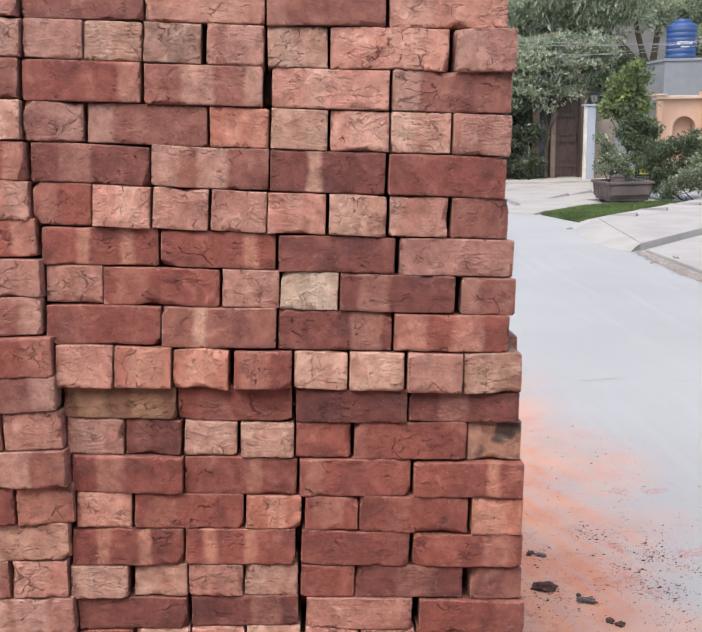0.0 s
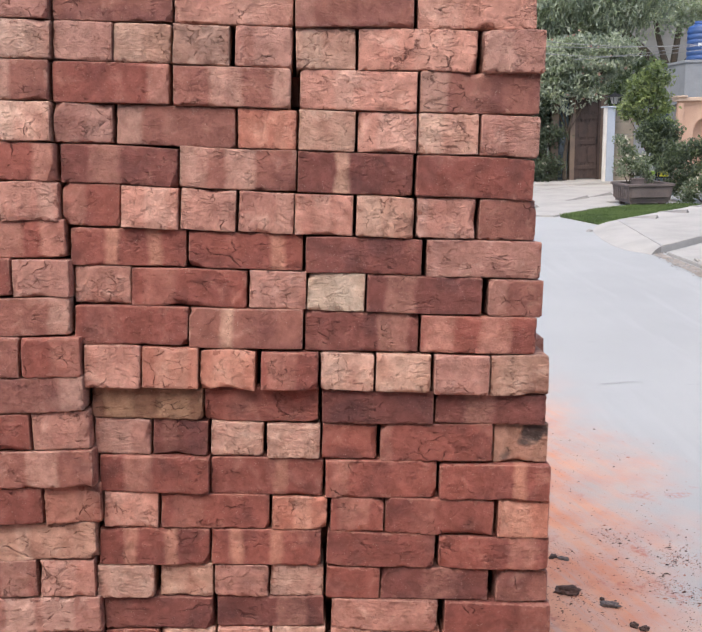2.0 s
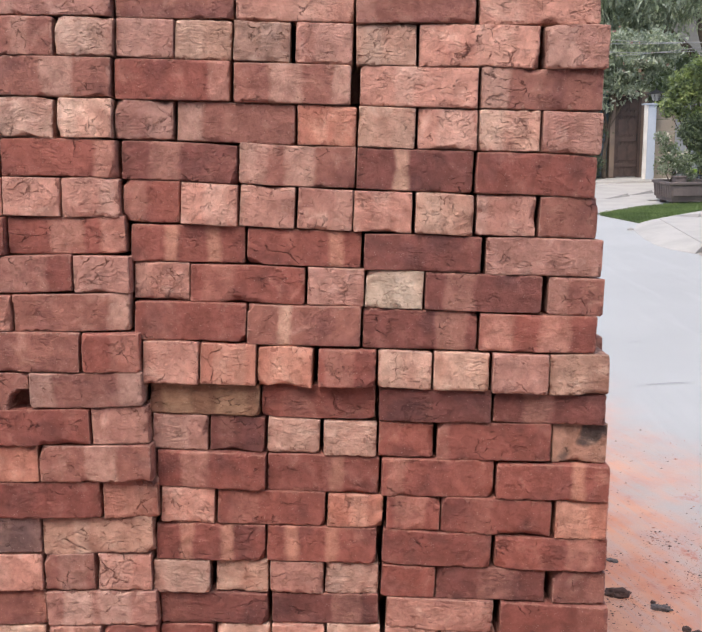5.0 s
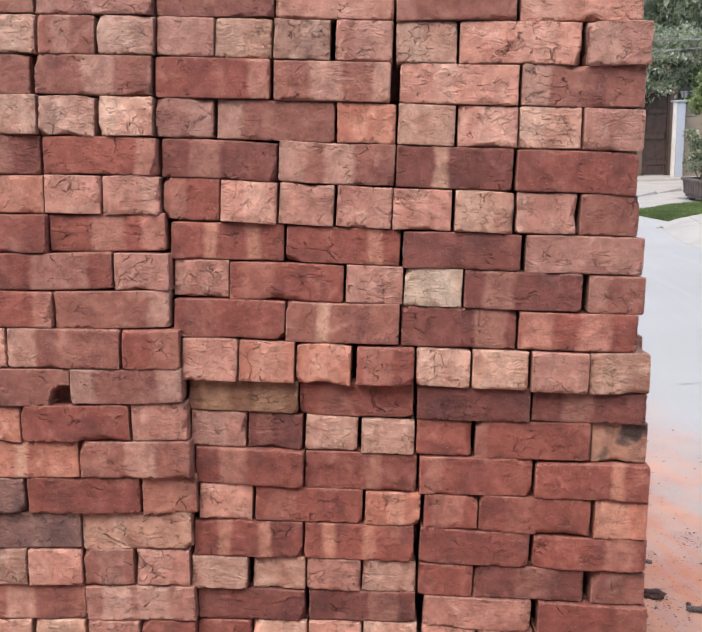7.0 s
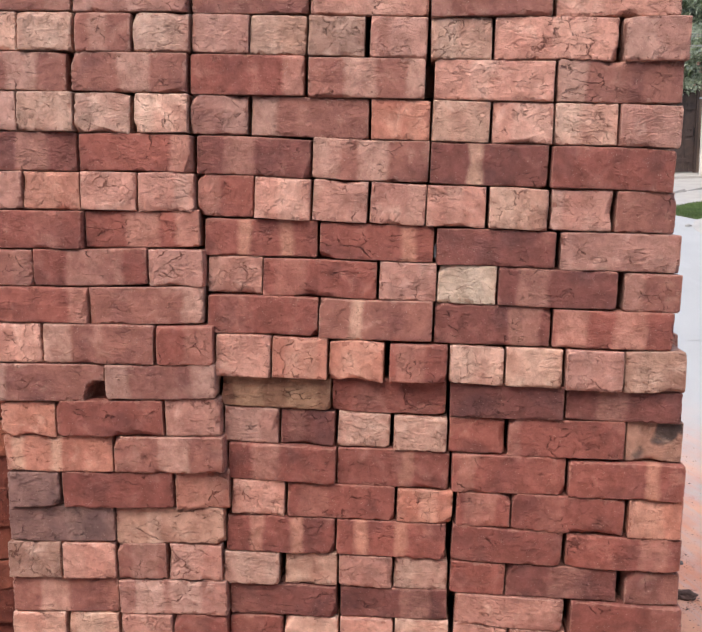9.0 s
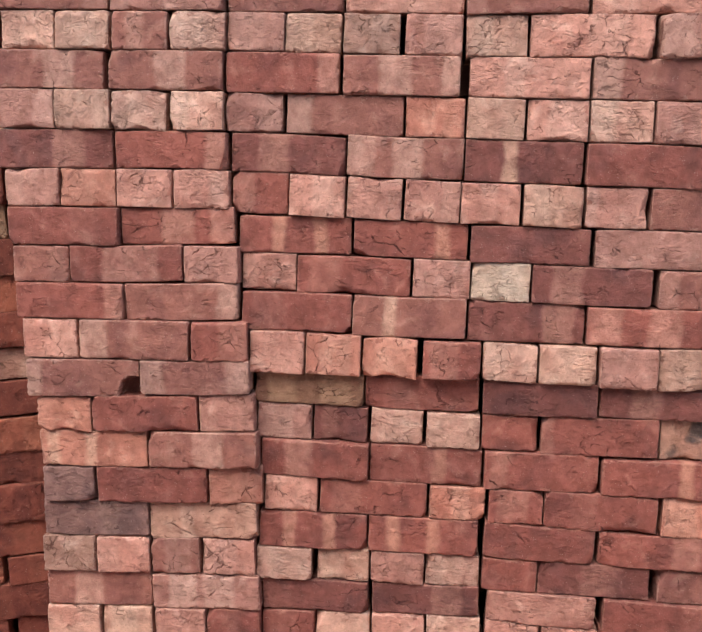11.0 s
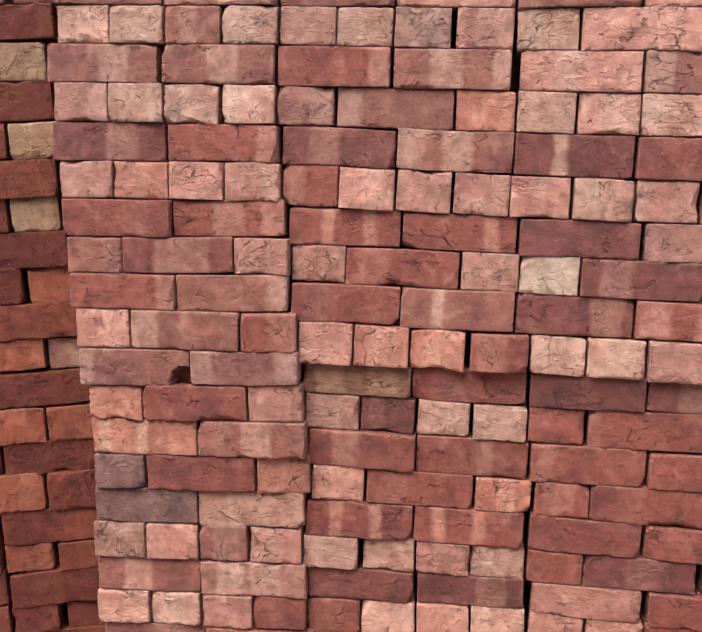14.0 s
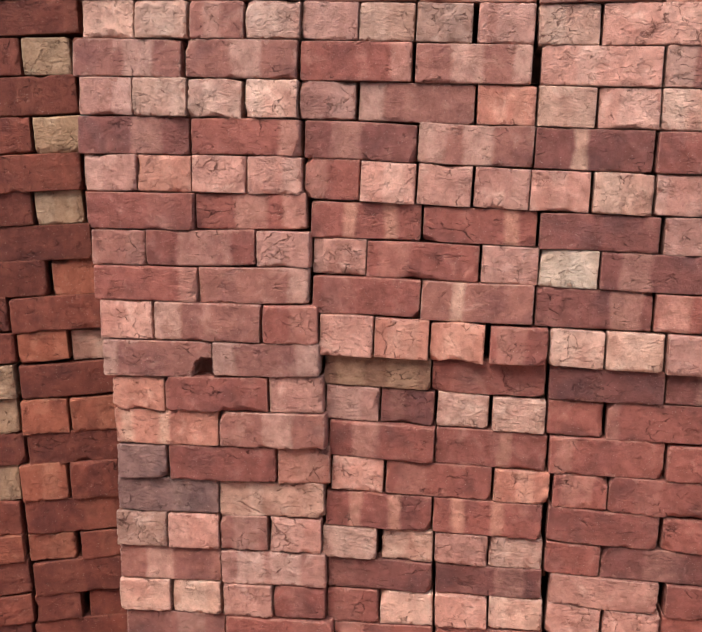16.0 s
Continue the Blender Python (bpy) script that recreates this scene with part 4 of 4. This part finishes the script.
plant("rose_bush", "dark rose bush in front of the peach wall", "rose bush", (6.75, 15.6, 0), [(6.5, 15.6, 0.95, 0.25), (6.8, 15.7, 1.02, 0.24), (7.1, 15.6, 1.0, 0.28), (6.6, 15.5, 0.55, 0.26), (7.25, 15.8, 1.15, 0.2), (6.95, 15.5, 0.6, 0.25), (6.45, 15.75, 0.3, 0.22), (6.3, 15.8, 0.7, 0.2), (7.3, 15.7, 0.8, 0.22)], 9500, 0.058, [leaf_dark, leaf_dark, leaf_mid], 20, 0.015, 0.11, 4, flowers=(petal_white, 6, 0.035), group="rose bushes")
plant("shrub", "low leafy shrub with grey-green flower heads", "shrub", (6.85, 14.95, 0), [(6.55, 14.95, 0.3, 0.24), (6.85, 14.95, 0.45, 0.27), (7.1, 14.95, 0.35, 0.26), (7.0, 15.0, 0.7, 0.2), (6.45, 15.05, 0.15, 0.18), (7.25, 15.1, 0.6, 0.2)], 4200, 0.055, [leaf_mid, leaf_grey], 21, 0.012, 0.1, 4, flowers=(petal_white, 14, 0.03), group="garden shrubs")


# -- planter --
def build_planter():
    x0, x1, y0, y1 = 5.21, 6.02, 14.65, 15.65
    thing = tagged(empty("planter", (x0, y0, 0)), "weathered brown cement trough planter on short feet", "planter")
    bm = bmesh.new()

    def ring(inset, z):
        return [bm.verts.new(p) for p in ((x0 + inset, y0 + inset, z), (x1 - inset, y0 + inset, z), (x1 - inset, y1 - inset, z), (x0 + inset, y1 - inset, z))]

    rings = [ring(*r) for r in ((0.05, 0.07), (0.05, 0.12), (0.03, 0.12), (0.0, 0.37), (0.05, 0.37), (0.10, 0.34))]
    for lo, hi in zip(rings, rings[1:]):
        for i in range(4):
            bm.faces.new((lo[i], lo[(i + 1) % 4], hi[(i + 1) % 4], hi[i]))
    bm.faces.new(rings[0][::-1])
    bmesh.ops.recalc_face_normals(bm, faces=bm.faces)
    trough = part("trough", bm, planter_mat, thing)
    bm = bmesh.new()
    for a, b, c, d in ((x0 - 0.03, x1 + 0.03, y0 - 0.03, y0 + 0.05), (x0 - 0.03, x1 + 0.03, y1 - 0.05, y1 + 0.03), (x0 - 0.03, x0 + 0.05, y0 + 0.05, y1 - 0.05), (x1 - 0.05, x1 + 0.03, y0 + 0.05, y1 - 0.05)):
        box(bm, a, b, c, d, 0.372, 0.42, 0.008)
    part("rim", bm, planter_mat, thing)
    for k in range(7):
        y = y0 + 0.09 + (y1 - y0 - 0.2) * k / 6
        part("rib", box(bmesh.new(), x0 - 0.004, x0 + 0.04, y, y + 0.03, 0.14, 0.368, 0.006), planter_mat, trough)
    part("front_panel", box(bmesh.new(), x0 + 0.06, x1 - 0.06, y0 - 0.002, y0 + 0.04, 0.17, 0.345, 0.008), planter_mat, trough)
    for x, y in ((x0 + 0.1, y0 + 0.1), (x1 - 0.2, y0 + 0.1), (x0 + 0.1, y1 - 0.2), (x1 - 0.2, y1 - 0.2)):
        part("foot", box(bmesh.new(), x, x + 0.1, y, y + 0.1, 0.0, 0.07, 0.01), planter_mat, thing)
    part("soil", box(bmesh.new(), x0 + 0.08, x1 - 0.08, y0 + 0.08, y1 - 0.08, 0.30, 0.36), soil, thing)
    return thing


build_planter()


def build_pot():
    thing = tagged(empty("flower_pot", (5.46, 14.95, 0.36)), "small square brown pot standing in the planter", "flower pot")
    bm = bmesh.new()
    box(bm, 5.36, 5.56, 14.86, 15.04, 0.36, 0.49, 0.012)
    part("pot", bm, planter_mat, thing)
    bm = bmesh.new()
    box(bm, 5.345, 5.575, 14.845, 15.055, 0.491, 0.515, 0.006)
    part("rim", bm, planter_mat, thing)


build_pot()


def build_stand():
    """A black iron stand with two plastic tubs."""
    thing = tagged(empty("plant_stand", (6.5, 16.85, 0)), "black iron plant stand behind the planter", "plant stand")
    for x in (6.25, 6.5, 6.74):
        for y in (16.78, 16.95):
            part("leg", box(bmesh.new(), x - 0.012, x + 0.012, y, y + 0.024, 0, 0.72), iron, thing)
    for z in (0.42,):
        part("shelf", box(bmesh.new(), 6.22, 6.77, 16.80, 16.95, z - 0.02, z), iron, thing)
    tub = tagged(empty("plastic_tub", (6.62, 16.88, 0.42)), "bright yellow plastic tub on the iron stand", "tub")
    bm = bmesh.new()
    box(bm, 6.52, 6.72, 16.82, 16.94, 0.42, 0.62, 0.02, 3)
    part("tub_body", bm, yellow_plastic, tub)
    bm = bmesh.new()
    box(bm, 6.51, 6.73, 16.81, 16.95, 0.621, 0.645, 0.008)
    part("lip", bm, yellow_plastic, tub)
    bowl = tagged(empty("plastic_bowl", (6.33, 16.88, 0.42)), "lime green plastic bowl on the iron stand", "bowl")
    bm = bmesh.new()
    bmesh.ops.create_cone(bm, cap_ends=True, segments=24, radius1=0.09, radius2=0.15, depth=0.12, matrix=Matrix.Translation((6.33, 16.88, 0.48)))
    part("bowl_body", bm, lime_plastic, bowl, smooth=False)


build_stand()


# -- gate, pillar, walls --
def build_gate():
    thing = tagged(empty("door_1", (6.5, 22.2, 0.08)), "closed dark brown panelled wooden gate", "gate", kind="structure")
    part("gate_frame", box(bmesh.new(), 6.14, 6.20, 22.15, 22.27, 0.08, 2.3), wood, thing)
    part("gate_frame", box(bmesh.new(), 6.74, 6.80, 22.15, 22.27, 0.08, 2.3), wood, thing)
    for k in range(5):
        x = 6.20 + k * 0.108
        part("board", box(bmesh.new(), x + 0.003, x + 0.105, 22.19, 22.23, 0.10, 2.3, 0.006), wood, thing)
    for z in (0.52, 1.17, 1.82):
        for x in (6.235, 6.49):
            part("panel", box(bmesh.new(), x, x + 0.21, 22.178, 22.192, z, z + 0.40, 0.008), wood, thing)
    for z in (0.35, 1.0, 1.65):
        part("rail", box(bmesh.new(), 6.20, 6.74, 22.165, 22.19, z, z + 0.10, 0.006), wood, thing)
    part("jamb", box(bmesh.new(), 6.803, 6.98, 22.2, 22.4, 0.0, 2.3, 0.01), tan_plaster, thing, "tan plastered jamb")
    part("handle", box(bmesh.new(), 6.69, 6.715, 22.12, 22.165, 1.0, 1.2, 0.008), iron, thing, "black iron pull handle")


build_gate()


def build_side_wall():
    thing = tagged(empty("wall_north", (5.7, 22.3, 0)), "tan plastered wall piece with a dark recess", "wall", kind="structure")
    part("pier", box(bmesh.new(), 5.50, 5.70, 22.1, 22.4, 0.0, 2.3, 0.01), tan_plaster, thing)
    part("pier", box(bmesh.new(), 6.0, 6.13, 22.1, 22.4, 0.0, 2.3, 0.01), tan_plaster, thing)
    part("painted_panel", box(bmesh.new(), 5.76, 5.94, 22.285, 22.297, 0.75, 1.55, 0.003), plain("blue_grey_mural_paint", (0.20, 0.24, 0.28), (0.07, 0.08, 0.10), 9, 0.7, 0.002, 40), thing, "flaking blue-grey painted panel")
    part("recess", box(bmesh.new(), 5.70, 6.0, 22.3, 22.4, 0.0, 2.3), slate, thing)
    part("wall_run", box(bmesh.new(), 1.0, 5.5, 22.5, 22.7, 0.0, 2.3), tan_plaster, thing)


build_side_wall()


def build_pillar():
    thing = tagged(empty("gate_pillar", (6.79, 21.3, 0.03)), "pale blue-grey painted square gate pillar", "pillar")
    shaft = part("shaft", box(bmesh.new(), 6.70, 6.90, 21.2, 21.45, 0.03, 1.90, 0.012), pillar_paint, thing)
    part("corner_strip", box(bmesh.new(), 6.62, 6.697, 21.2, 21.3, 0.03, 1.90, 0.008), paint_white, shaft, "white painted corner strip")
    part("cap", box(bmesh.new(), 6.60, 6.93, 21.16, 21.48, 1.901, 1.94, 0.01), pillar_paint, thing)
    lamp = tagged(empty("gate_lantern", (6.90, 21.32, 1.95)), "black iron lantern on a gate pillar", "lantern")
    at = Matrix.Translation
    for name, r1, r2, d, z, mat in (("stem", 0.07, 0.04, 0.06, 1.97, iron), ("glass", 0.08, 0.13, 0.16, 2.08, glass_lamp), ("roof", 0.26, 0.03, 0.10, 2.21, iron), ("finial", 0.025, 0.008, 0.05, 2.285, iron)):
        bm = bmesh.new()
        bmesh.ops.create_cone(bm, cap_ends=True, segments=6, radius1=r1, radius2=r2, depth=d, matrix=at((6.90, 21.32, z)))
        piece = part(name, bm, mat, lamp)
        if name == "glass":
            glass = piece
    for k in range(6):
        a = math.tau * k / 6
        bm = bmesh.new()
        limb(bm, (6.90 + 0.085 * math.cos(a), 21.32 + 0.085 * math.sin(a), 2.0), (6.90 + 0.138 * math.cos(a), 21.32 + 0.138 * math.sin(a), 2.16), 0.008, 0.008, 5)
        part("bar", bm, iron, glass, "black iron bar")


build_pillar()


def build_block_wall():
    thing = tagged(empty("wall_east", (7.0, 21.5, 0)), "beige concrete block garden wall", "wall", kind="structure")
    for row in range(6):
        for k in range(-(row % 2), 3):
            x0 = max(6.97, 6.97 + k * 0.62 + 0.31 * (row % 2))
            x1 = min(8.5, 6.97 + (k + 1) * 0.62 + 0.31 * (row % 2) - 0.012)
            if x1 - x0 > 0.05:
                part("block", box(bmesh.new(), x0, x1, 21.5, 21.66, row * 0.31, row * 0.31 + 0.3, 0.008), beige, thing)


build_block_wall()


def arch_wall(x0, x1, y0, y1, z1, ax0, ax1, spring, name, parent):
    """A wall with a round-headed niche opening."""
    bm = bmesh.new()
    mid, r = (ax0 + ax1) / 2, (ax1 - ax0) / 2
    curve = [(ax0, 0.0), (ax0, spring)] + [(mid - r * math.cos(math.pi * k / 14), spring + r * math.sin(math.pi * k / 14)) for k in range(1, 14)] + [(ax1, spring), (ax1, 0.0)]
    outline = [(x0, 0.0)] + curve + [(x1, 0.0), (x1, z1), (x0, z1)]
    face = bm.faces.new([bm.verts.new((x, y0, z)) for x, z in outline])
    out = bmesh.ops.extrude_face_region(bm, geom=[face])["geom"]
    for v in out:
        if isinstance(v, bmesh.types.BMVert):
            v.co.y = y1
    bmesh.ops.recalc_face_normals(bm, faces=bm.faces)
    return part(name, bm, plaster_peach, parent)


def build_house():
    thing = tagged(empty("house", (7.5, 18.5, 0)), "peach painted house front with an arched niche", "house")
    arch_wall(7.50, 8.46, 18.5, 18.7, 1.96, 7.82, 8.34, 1.33, "wall", thing)
    part("niche_back", box(bmesh.new(), 7.7, 8.45, 18.72, 18.8, 0, 1.9), plaster_peach, thing)
    part("pilaster", box(bmesh.new(), 7.44, 7.56, 18.42, 18.497, 0, 1.93, 0.01), plaster_peach, thing)
    part("coping", box(bmesh.new(), 7.40, 8.50, 18.40, 18.75, 1.961, 2.04, 0.015), peach_trim, thing, "pale painted coping")
    part("coping", box(bmesh.new(), 7.36, 7.62, 18.36, 18.75, 2.041, 2.08, 0.01), peach_trim, thing)
    part("gate_post", box(bmesh.new(), 8.46, 8.60, 18.38, 18.7, 0, 2.12, 0.01), plaster_peach, thing)
    part("side_wall", box(bmesh.new(), 7.44, 7.56, 18.705, 21.4, 0, 1.9), cement, thing, "grey cement side wall")
    part("metal_gate", box(bmesh.new(), 8.61, 10.2, 18.5, 18.56, 0.02, 1.9, 0.01), slate, thing, "dark slate blue sheet metal gate")
    part("shutter", box(bmesh.new(), 7.16, 7.40, 18.9, 18.96, 0.0, 1.75, 0.01), slate, thing, "slate blue shutter panel")


build_house()


def build_tank():
    plinth = tagged(empty("tank_room", (9.2, 21.0, 0)), "grey cement rendered rooftop block under a tank", "building")
    part("wall", box(bmesh.new(), 8.33, 10.6, 20.5, 22.2, 0.0, 2.90, 0.01), cement, plinth)
    part("roof_slab", box(bmesh.new(), 8.30, 10.63, 20.47, 22.23, 2.901, 2.97, 0.01), cement, plinth)
    tank = tagged(empty("water_tank", (8.90, 21.0, 2.97)), "ribbed blue plastic rooftop water tank", "water tank")
    profile = [(0.0, 2.97)]
    for k in range(6):
        z = 2.98 + k * 0.125
        profile += [(0.345, z), (0.36, z + 0.02), (0.36, z + 0.085), (0.345, z + 0.105)]
    profile += [(0.355, 3.74), (0.315, 3.79), (0.22, 3.83), (0.2, 3.84)]
    bm = bmesh.new()
    rings = [[bm.verts.new((8.90 + r * math.cos(math.tau * s / 40), 21.0 + r * math.sin(math.tau * s / 40), z)) for s in range(40)] for r, z in profile[1:]]
    for lo, hi in zip(rings, rings[1:]):
        for s in range(40):
            bm.faces.new((lo[s], lo[(s + 1) % 40], hi[(s + 1) % 40], hi[s]))
    bm.faces.new(rings[0][::-1])
    bm.faces.new(rings[-1])
    body = part("tank_body", bm, tank_blue, tank, smooth=True)
    bm = bmesh.new()
    bmesh.ops.create_cone(bm, cap_ends=True, segments=32, radius1=0.21, radius2=0.19, depth=0.06, matrix=Matrix.Translation((8.90, 21.0, 3.875)))
    part("lid", bm, tank_blue, tank)
    for z, w, h in ((3.30, 0.19, 0.075), (3.235, 0.10, 0.025)):
        bm = bmesh.new()
        cols = 10
        arc = [(-math.pi / 2 - 0.42 + (k / cols - 0.5) * 2 * w / 0.36 * 1.0 + 0.3) for k in range(cols + 1)]
        lo = [bm.verts.new((8.90 + 0.366 * math.cos(a), 21.0 + 0.366 * math.sin(a), z)) for a in arc]
        hi = [bm.verts.new((8.90 + 0.366 * math.cos(a), 21.0 + 0.366 * math.sin(a), z + h)) for a in arc]
        for k in range(cols):
            bm.faces.new((lo[k], lo[k + 1], hi[k + 1], hi[k]))
        part("label_bar", bm, print_white, body, "faded white printed bar")


build_tank()

far = tagged(empty("far_house", (13, 33, 0)), "plain beige upper storey of a distant house", "house")
part("wall", box(bmesh.new(), 10.6, 22.0, 32.0, 36.0, 0, 5.6), far_wall, far)
part("roof_slab", box(bmesh.new(), 10.4, 22.2, 31.8, 36.2, 5.601, 5.8), far_wall, far)


# -- overhead cables --
def build_cable(a, b, sag, r=0.007):
    a, b = Vector(a), Vector(b)
    bm = bmesh.new()
    pts = [a.lerp(b, k / 14) - Vector((0, 0, sag * 4 * (k / 14) * (1 - k / 14))) for k in range(15)]
    for p, q in zip(pts, pts[1:]):
        limb(bm, p, q, r, r, 5)
    tagged(part("overhead_cable", bm, cable_black, None), "thin pale overhead cable sagging across the street", "cable", "overhead cables", "structure")


for a, b, sag in (((4.2, 20.2, 3.36), (11.0, 20.0, 3.50), 0.16), ((4.4, 20.4, 3.52), (11.0, 20.1, 3.46), 0.22), ((5.6, 20.3, 3.02), (11.0, 20.2, 3.72), 0.12), ((4.6, 20.3, 3.20), (11.0, 20.4, 3.62), 0.30)):
    build_cable(a, b, sag)


# -- crumbs and broken pieces on the road --
def fragment_mesh(name, size, seed):
    rng = np.random.default_rng(seed)
    bm = bmesh.new()
    bmesh.ops.create_icosphere(bm, subdivisions=3, radius=1)
    shift = Vector(rng.uniform(-20, 20, 3))
    for v in bm.verts:
        v.co *= 1 + 0.55 * noise.noise(v.co * 1.4 + shift) + 0.3 * noise.noise(v.co * 3.5 + shift) + 0.14 * noise.noise(v.co * 8 + shift)
        v.co = Vector((v.co.x * size[0], v.co.y * size[1], max(v.co.z, -0.55) * size[2] + 0.5 * size[2]))
    me = bpy.data.meshes.new(name)
    bm.to_mesh(me)
    bm.free()
    return me


clinker = plain("dark_clinker", (0.060, 0.036, 0.030), (0.12, 0.070, 0.056), 60, 0.85, 0.003, 300)
ash = plain("grey_ash_lump", (0.17, 0.135, 0.125), (0.07, 0.06, 0.058), 70, 0.9, 0.003, 300)
for x, y, size, turn, mat, label in ((0.69, 0.975, (0.042, 0.018, 0.017), -18, clinker, "dark burnt brick fragment on the dusty road"), (0.804, 0.888, (0.034, 0.013, 0.010), -20, ash, "grey ash lump on the dusty road"),
                                     (0.841, 0.766, (0.014, 0.009, 0.009), 150, clinker, "small dark brick chip on the road"), (0.867, 0.745, (0.014, 0.009, 0.010), 5, clinker, "small dark brick chip on the road"),
                                     (0.70, 1.225, (0.016, 0.010, 0.008), 40, clinker, "small dark brick chip on the road"), (0.735, 1.21, (0.020, 0.009, 0.007), 160, ash, "grey ash lump on the dusty road"), (0.79, 0.925, (0.010, 0.008, 0.007), 60, clinker, "small dark brick chip on the road")):
    me = fragment_mesh("brick_fragment", size, int(x * 1000))
    me.materials.append(mat)
    ob = new("brick_fragment", me)
    ob.matrix_basis = pose(x, y, 0, 0, 0, turn)
    tagged(ob, label, "rubble", "rubble pieces")


def build_crumbs():
    rng = np.random.default_rng(31)
    for name, label, mat, count in (("dark_crumbs", "scattered dark crumbs of burnt brick", clinker, 2600), ("red_crumbs", "scattered crumbs of red brick", clay_of("r", "H"), 2600)):
        verts, faces = [], []
        nests = np.r_[np.c_[rng.uniform(0.55, 1.30, 40), rng.uniform(0.55, 1.40, 40)], np.array([(1.14, 1.21), (1.12, 1.17), (1.24, 1.08), (0.99, 1.07), (0.95, 1.37), (1.02, 0.98), (1.10, 0.95), (0.72, 1.22), (0.70, 0.95)] * 4)]
        while len(verts) < count * 6:
            if rng.random() < 0.6:
                x, y = nests[rng.integers(0, len(nests))] + rng.normal(0, 0.04, 2)
            else:
                x, y = 0.5 + abs(rng.normal(0, 0.45)), rng.uniform(-0.2, 2.6)
            if x < 0.47:
                continue
            s = min(0.00105 * math.exp(rng.normal(0, 0.55)), 0.0052)
            n = len(verts)
            d = rng.uniform(0.6, 1.4, 6) * s * np.array([long := rng.uniform(0.9, 2.0), 1, long, 1, 0.8, 1])
            verts += [(x + d[0], y, s * 0.4), (x, y + d[1], s * 0.4), (x - d[2], y, s * 0.4), (x, y - d[3], s * 0.4), (x, y, s * 0.4 + d[4] * 0.9), (x, y, -0.0005)]
            faces += [(n, n + 1, n + 4), (n + 1, n + 2, n + 4), (n + 2, n + 3, n + 4), (n + 3, n, n + 4), (n + 1, n, n + 5), (n + 2, n + 1, n + 5), (n + 3, n + 2, n + 5), (n, n + 3, n + 5)]
        tagged(new(name, mesh_of(name, verts, faces, mat)), label, "rubble", kind="stuff")


build_crumbs()


def road_mark(points, width, material, label, z=0.005):
    """A thin crooked strip lying on the road."""
    bm = bmesh.new()
    top = [bm.verts.new((x, y + width, z)) for x, y in points]
    low = [bm.verts.new((x, y - width, z)) for x, y in points]
    for k in range(len(points) - 1):
        bm.faces.new((low[k], low[k + 1], top[k + 1], top[k]))
    tagged(part("road_mark", bm, material, None), label, "road mark", "road marks", "structure")


tar = plain("tar_seam", (0.28, 0.28, 0.28), (0.40, 0.40, 0.41), 20, 0.9, 0.002, 80)
road_mark([(1.48, 3.360), (1.52, 3.366), (1.56, 3.372), (1.60, 3.380), (1.64, 3.392), (1.69, 3.384), (1.73, 3.372)], 0.005, tar, "short dark seam in the pale asphalt")
road_mark([(1.66, 4.40), (1.70, 4.41), (1.74, 4.405)], 0.006, tar, "short dark seam in the pale asphalt")
road_mark([(1.95, 3.30), (2.02, 3.306), (2.08, 3.302), (2.16, 3.312)], 0.0025, tar, "faint crack across the pale asphalt")

road_mark([(4.12, 18.58), (4.75, 19.30), (5.39, 20.03), (6.0, 20.65)], 0.03, old_concrete, "dark joint across the pale driveway", 0.035)


def kerb_rubble():
    """Loose soil and broken cement where the pavement meets the road."""
    rng = np.random.default_rng(12)
    verts, faces = [], []
    for _ in range(700):
        y = rng.uniform(5.6, 8.75)
        x = 3.66 + rng.normal(0, 0.05) - 0.10 * max(0.0, 1 - abs(y - 7.4) / 1.4) * rng.random()
        s = min(0.0055 * math.exp(rng.normal(0, 0.6)), 0.028)
        n, d = len(verts), rng.uniform(0.6, 1.4, 6) * s
        verts += [(x + d[0], y, s * 0.3), (x, y + d[1], s * 0.3), (x - d[2], y, s * 0.3), (x, y - d[3], s * 0.3), (x, y, s * 0.3 + d[4] * 0.7), (x, y, -0.002)]
        faces += [(n, n + 1, n + 4), (n + 1, n + 2, n + 4), (n + 2, n + 3, n + 4), (n + 3, n, n + 4), (n + 1, n, n + 5), (n + 2, n + 1, n + 5), (n + 3, n + 2, n + 5), (n, n + 3, n + 5)]
    tagged(new("kerb_rubble", mesh_of("kerb_rubble", verts, faces, old_concrete)), "loose soil and cement bits along the pavement edge", "rubble", kind="stuff")


kerb_rubble()
for x, y, turn in ((3.515, 11.04, 20), (3.80, 7.83, 70)):
    me = fragment_mesh("pale_stone", (0.045, 0.03, 0.022), int(y * 10))
    me.materials.append(concrete)
    ob = new("pale_stone", me)
    ob.matrix_basis = pose(x, y, 0.035 if x > 3.74 else 0.004, 0, 0, turn)
    tagged(ob, "pale stone lying at the road edge", "stone", "loose stones")

# -- plain unseen wall, added behind the viewer to hold back low sky light --
behind = plain("dull_plaster", (0.32, 0.30, 0.27), (0.26, 0.24, 0.22), 1.0, 0.9, 0.004, 20)
tagged(part("wall_south", box(bmesh.new(), -16, 9, -4.3, -4.0, 0, 4.0), behind, None), "unseen plain wall added behind the viewer to block low sky light", "wall", kind="structure")
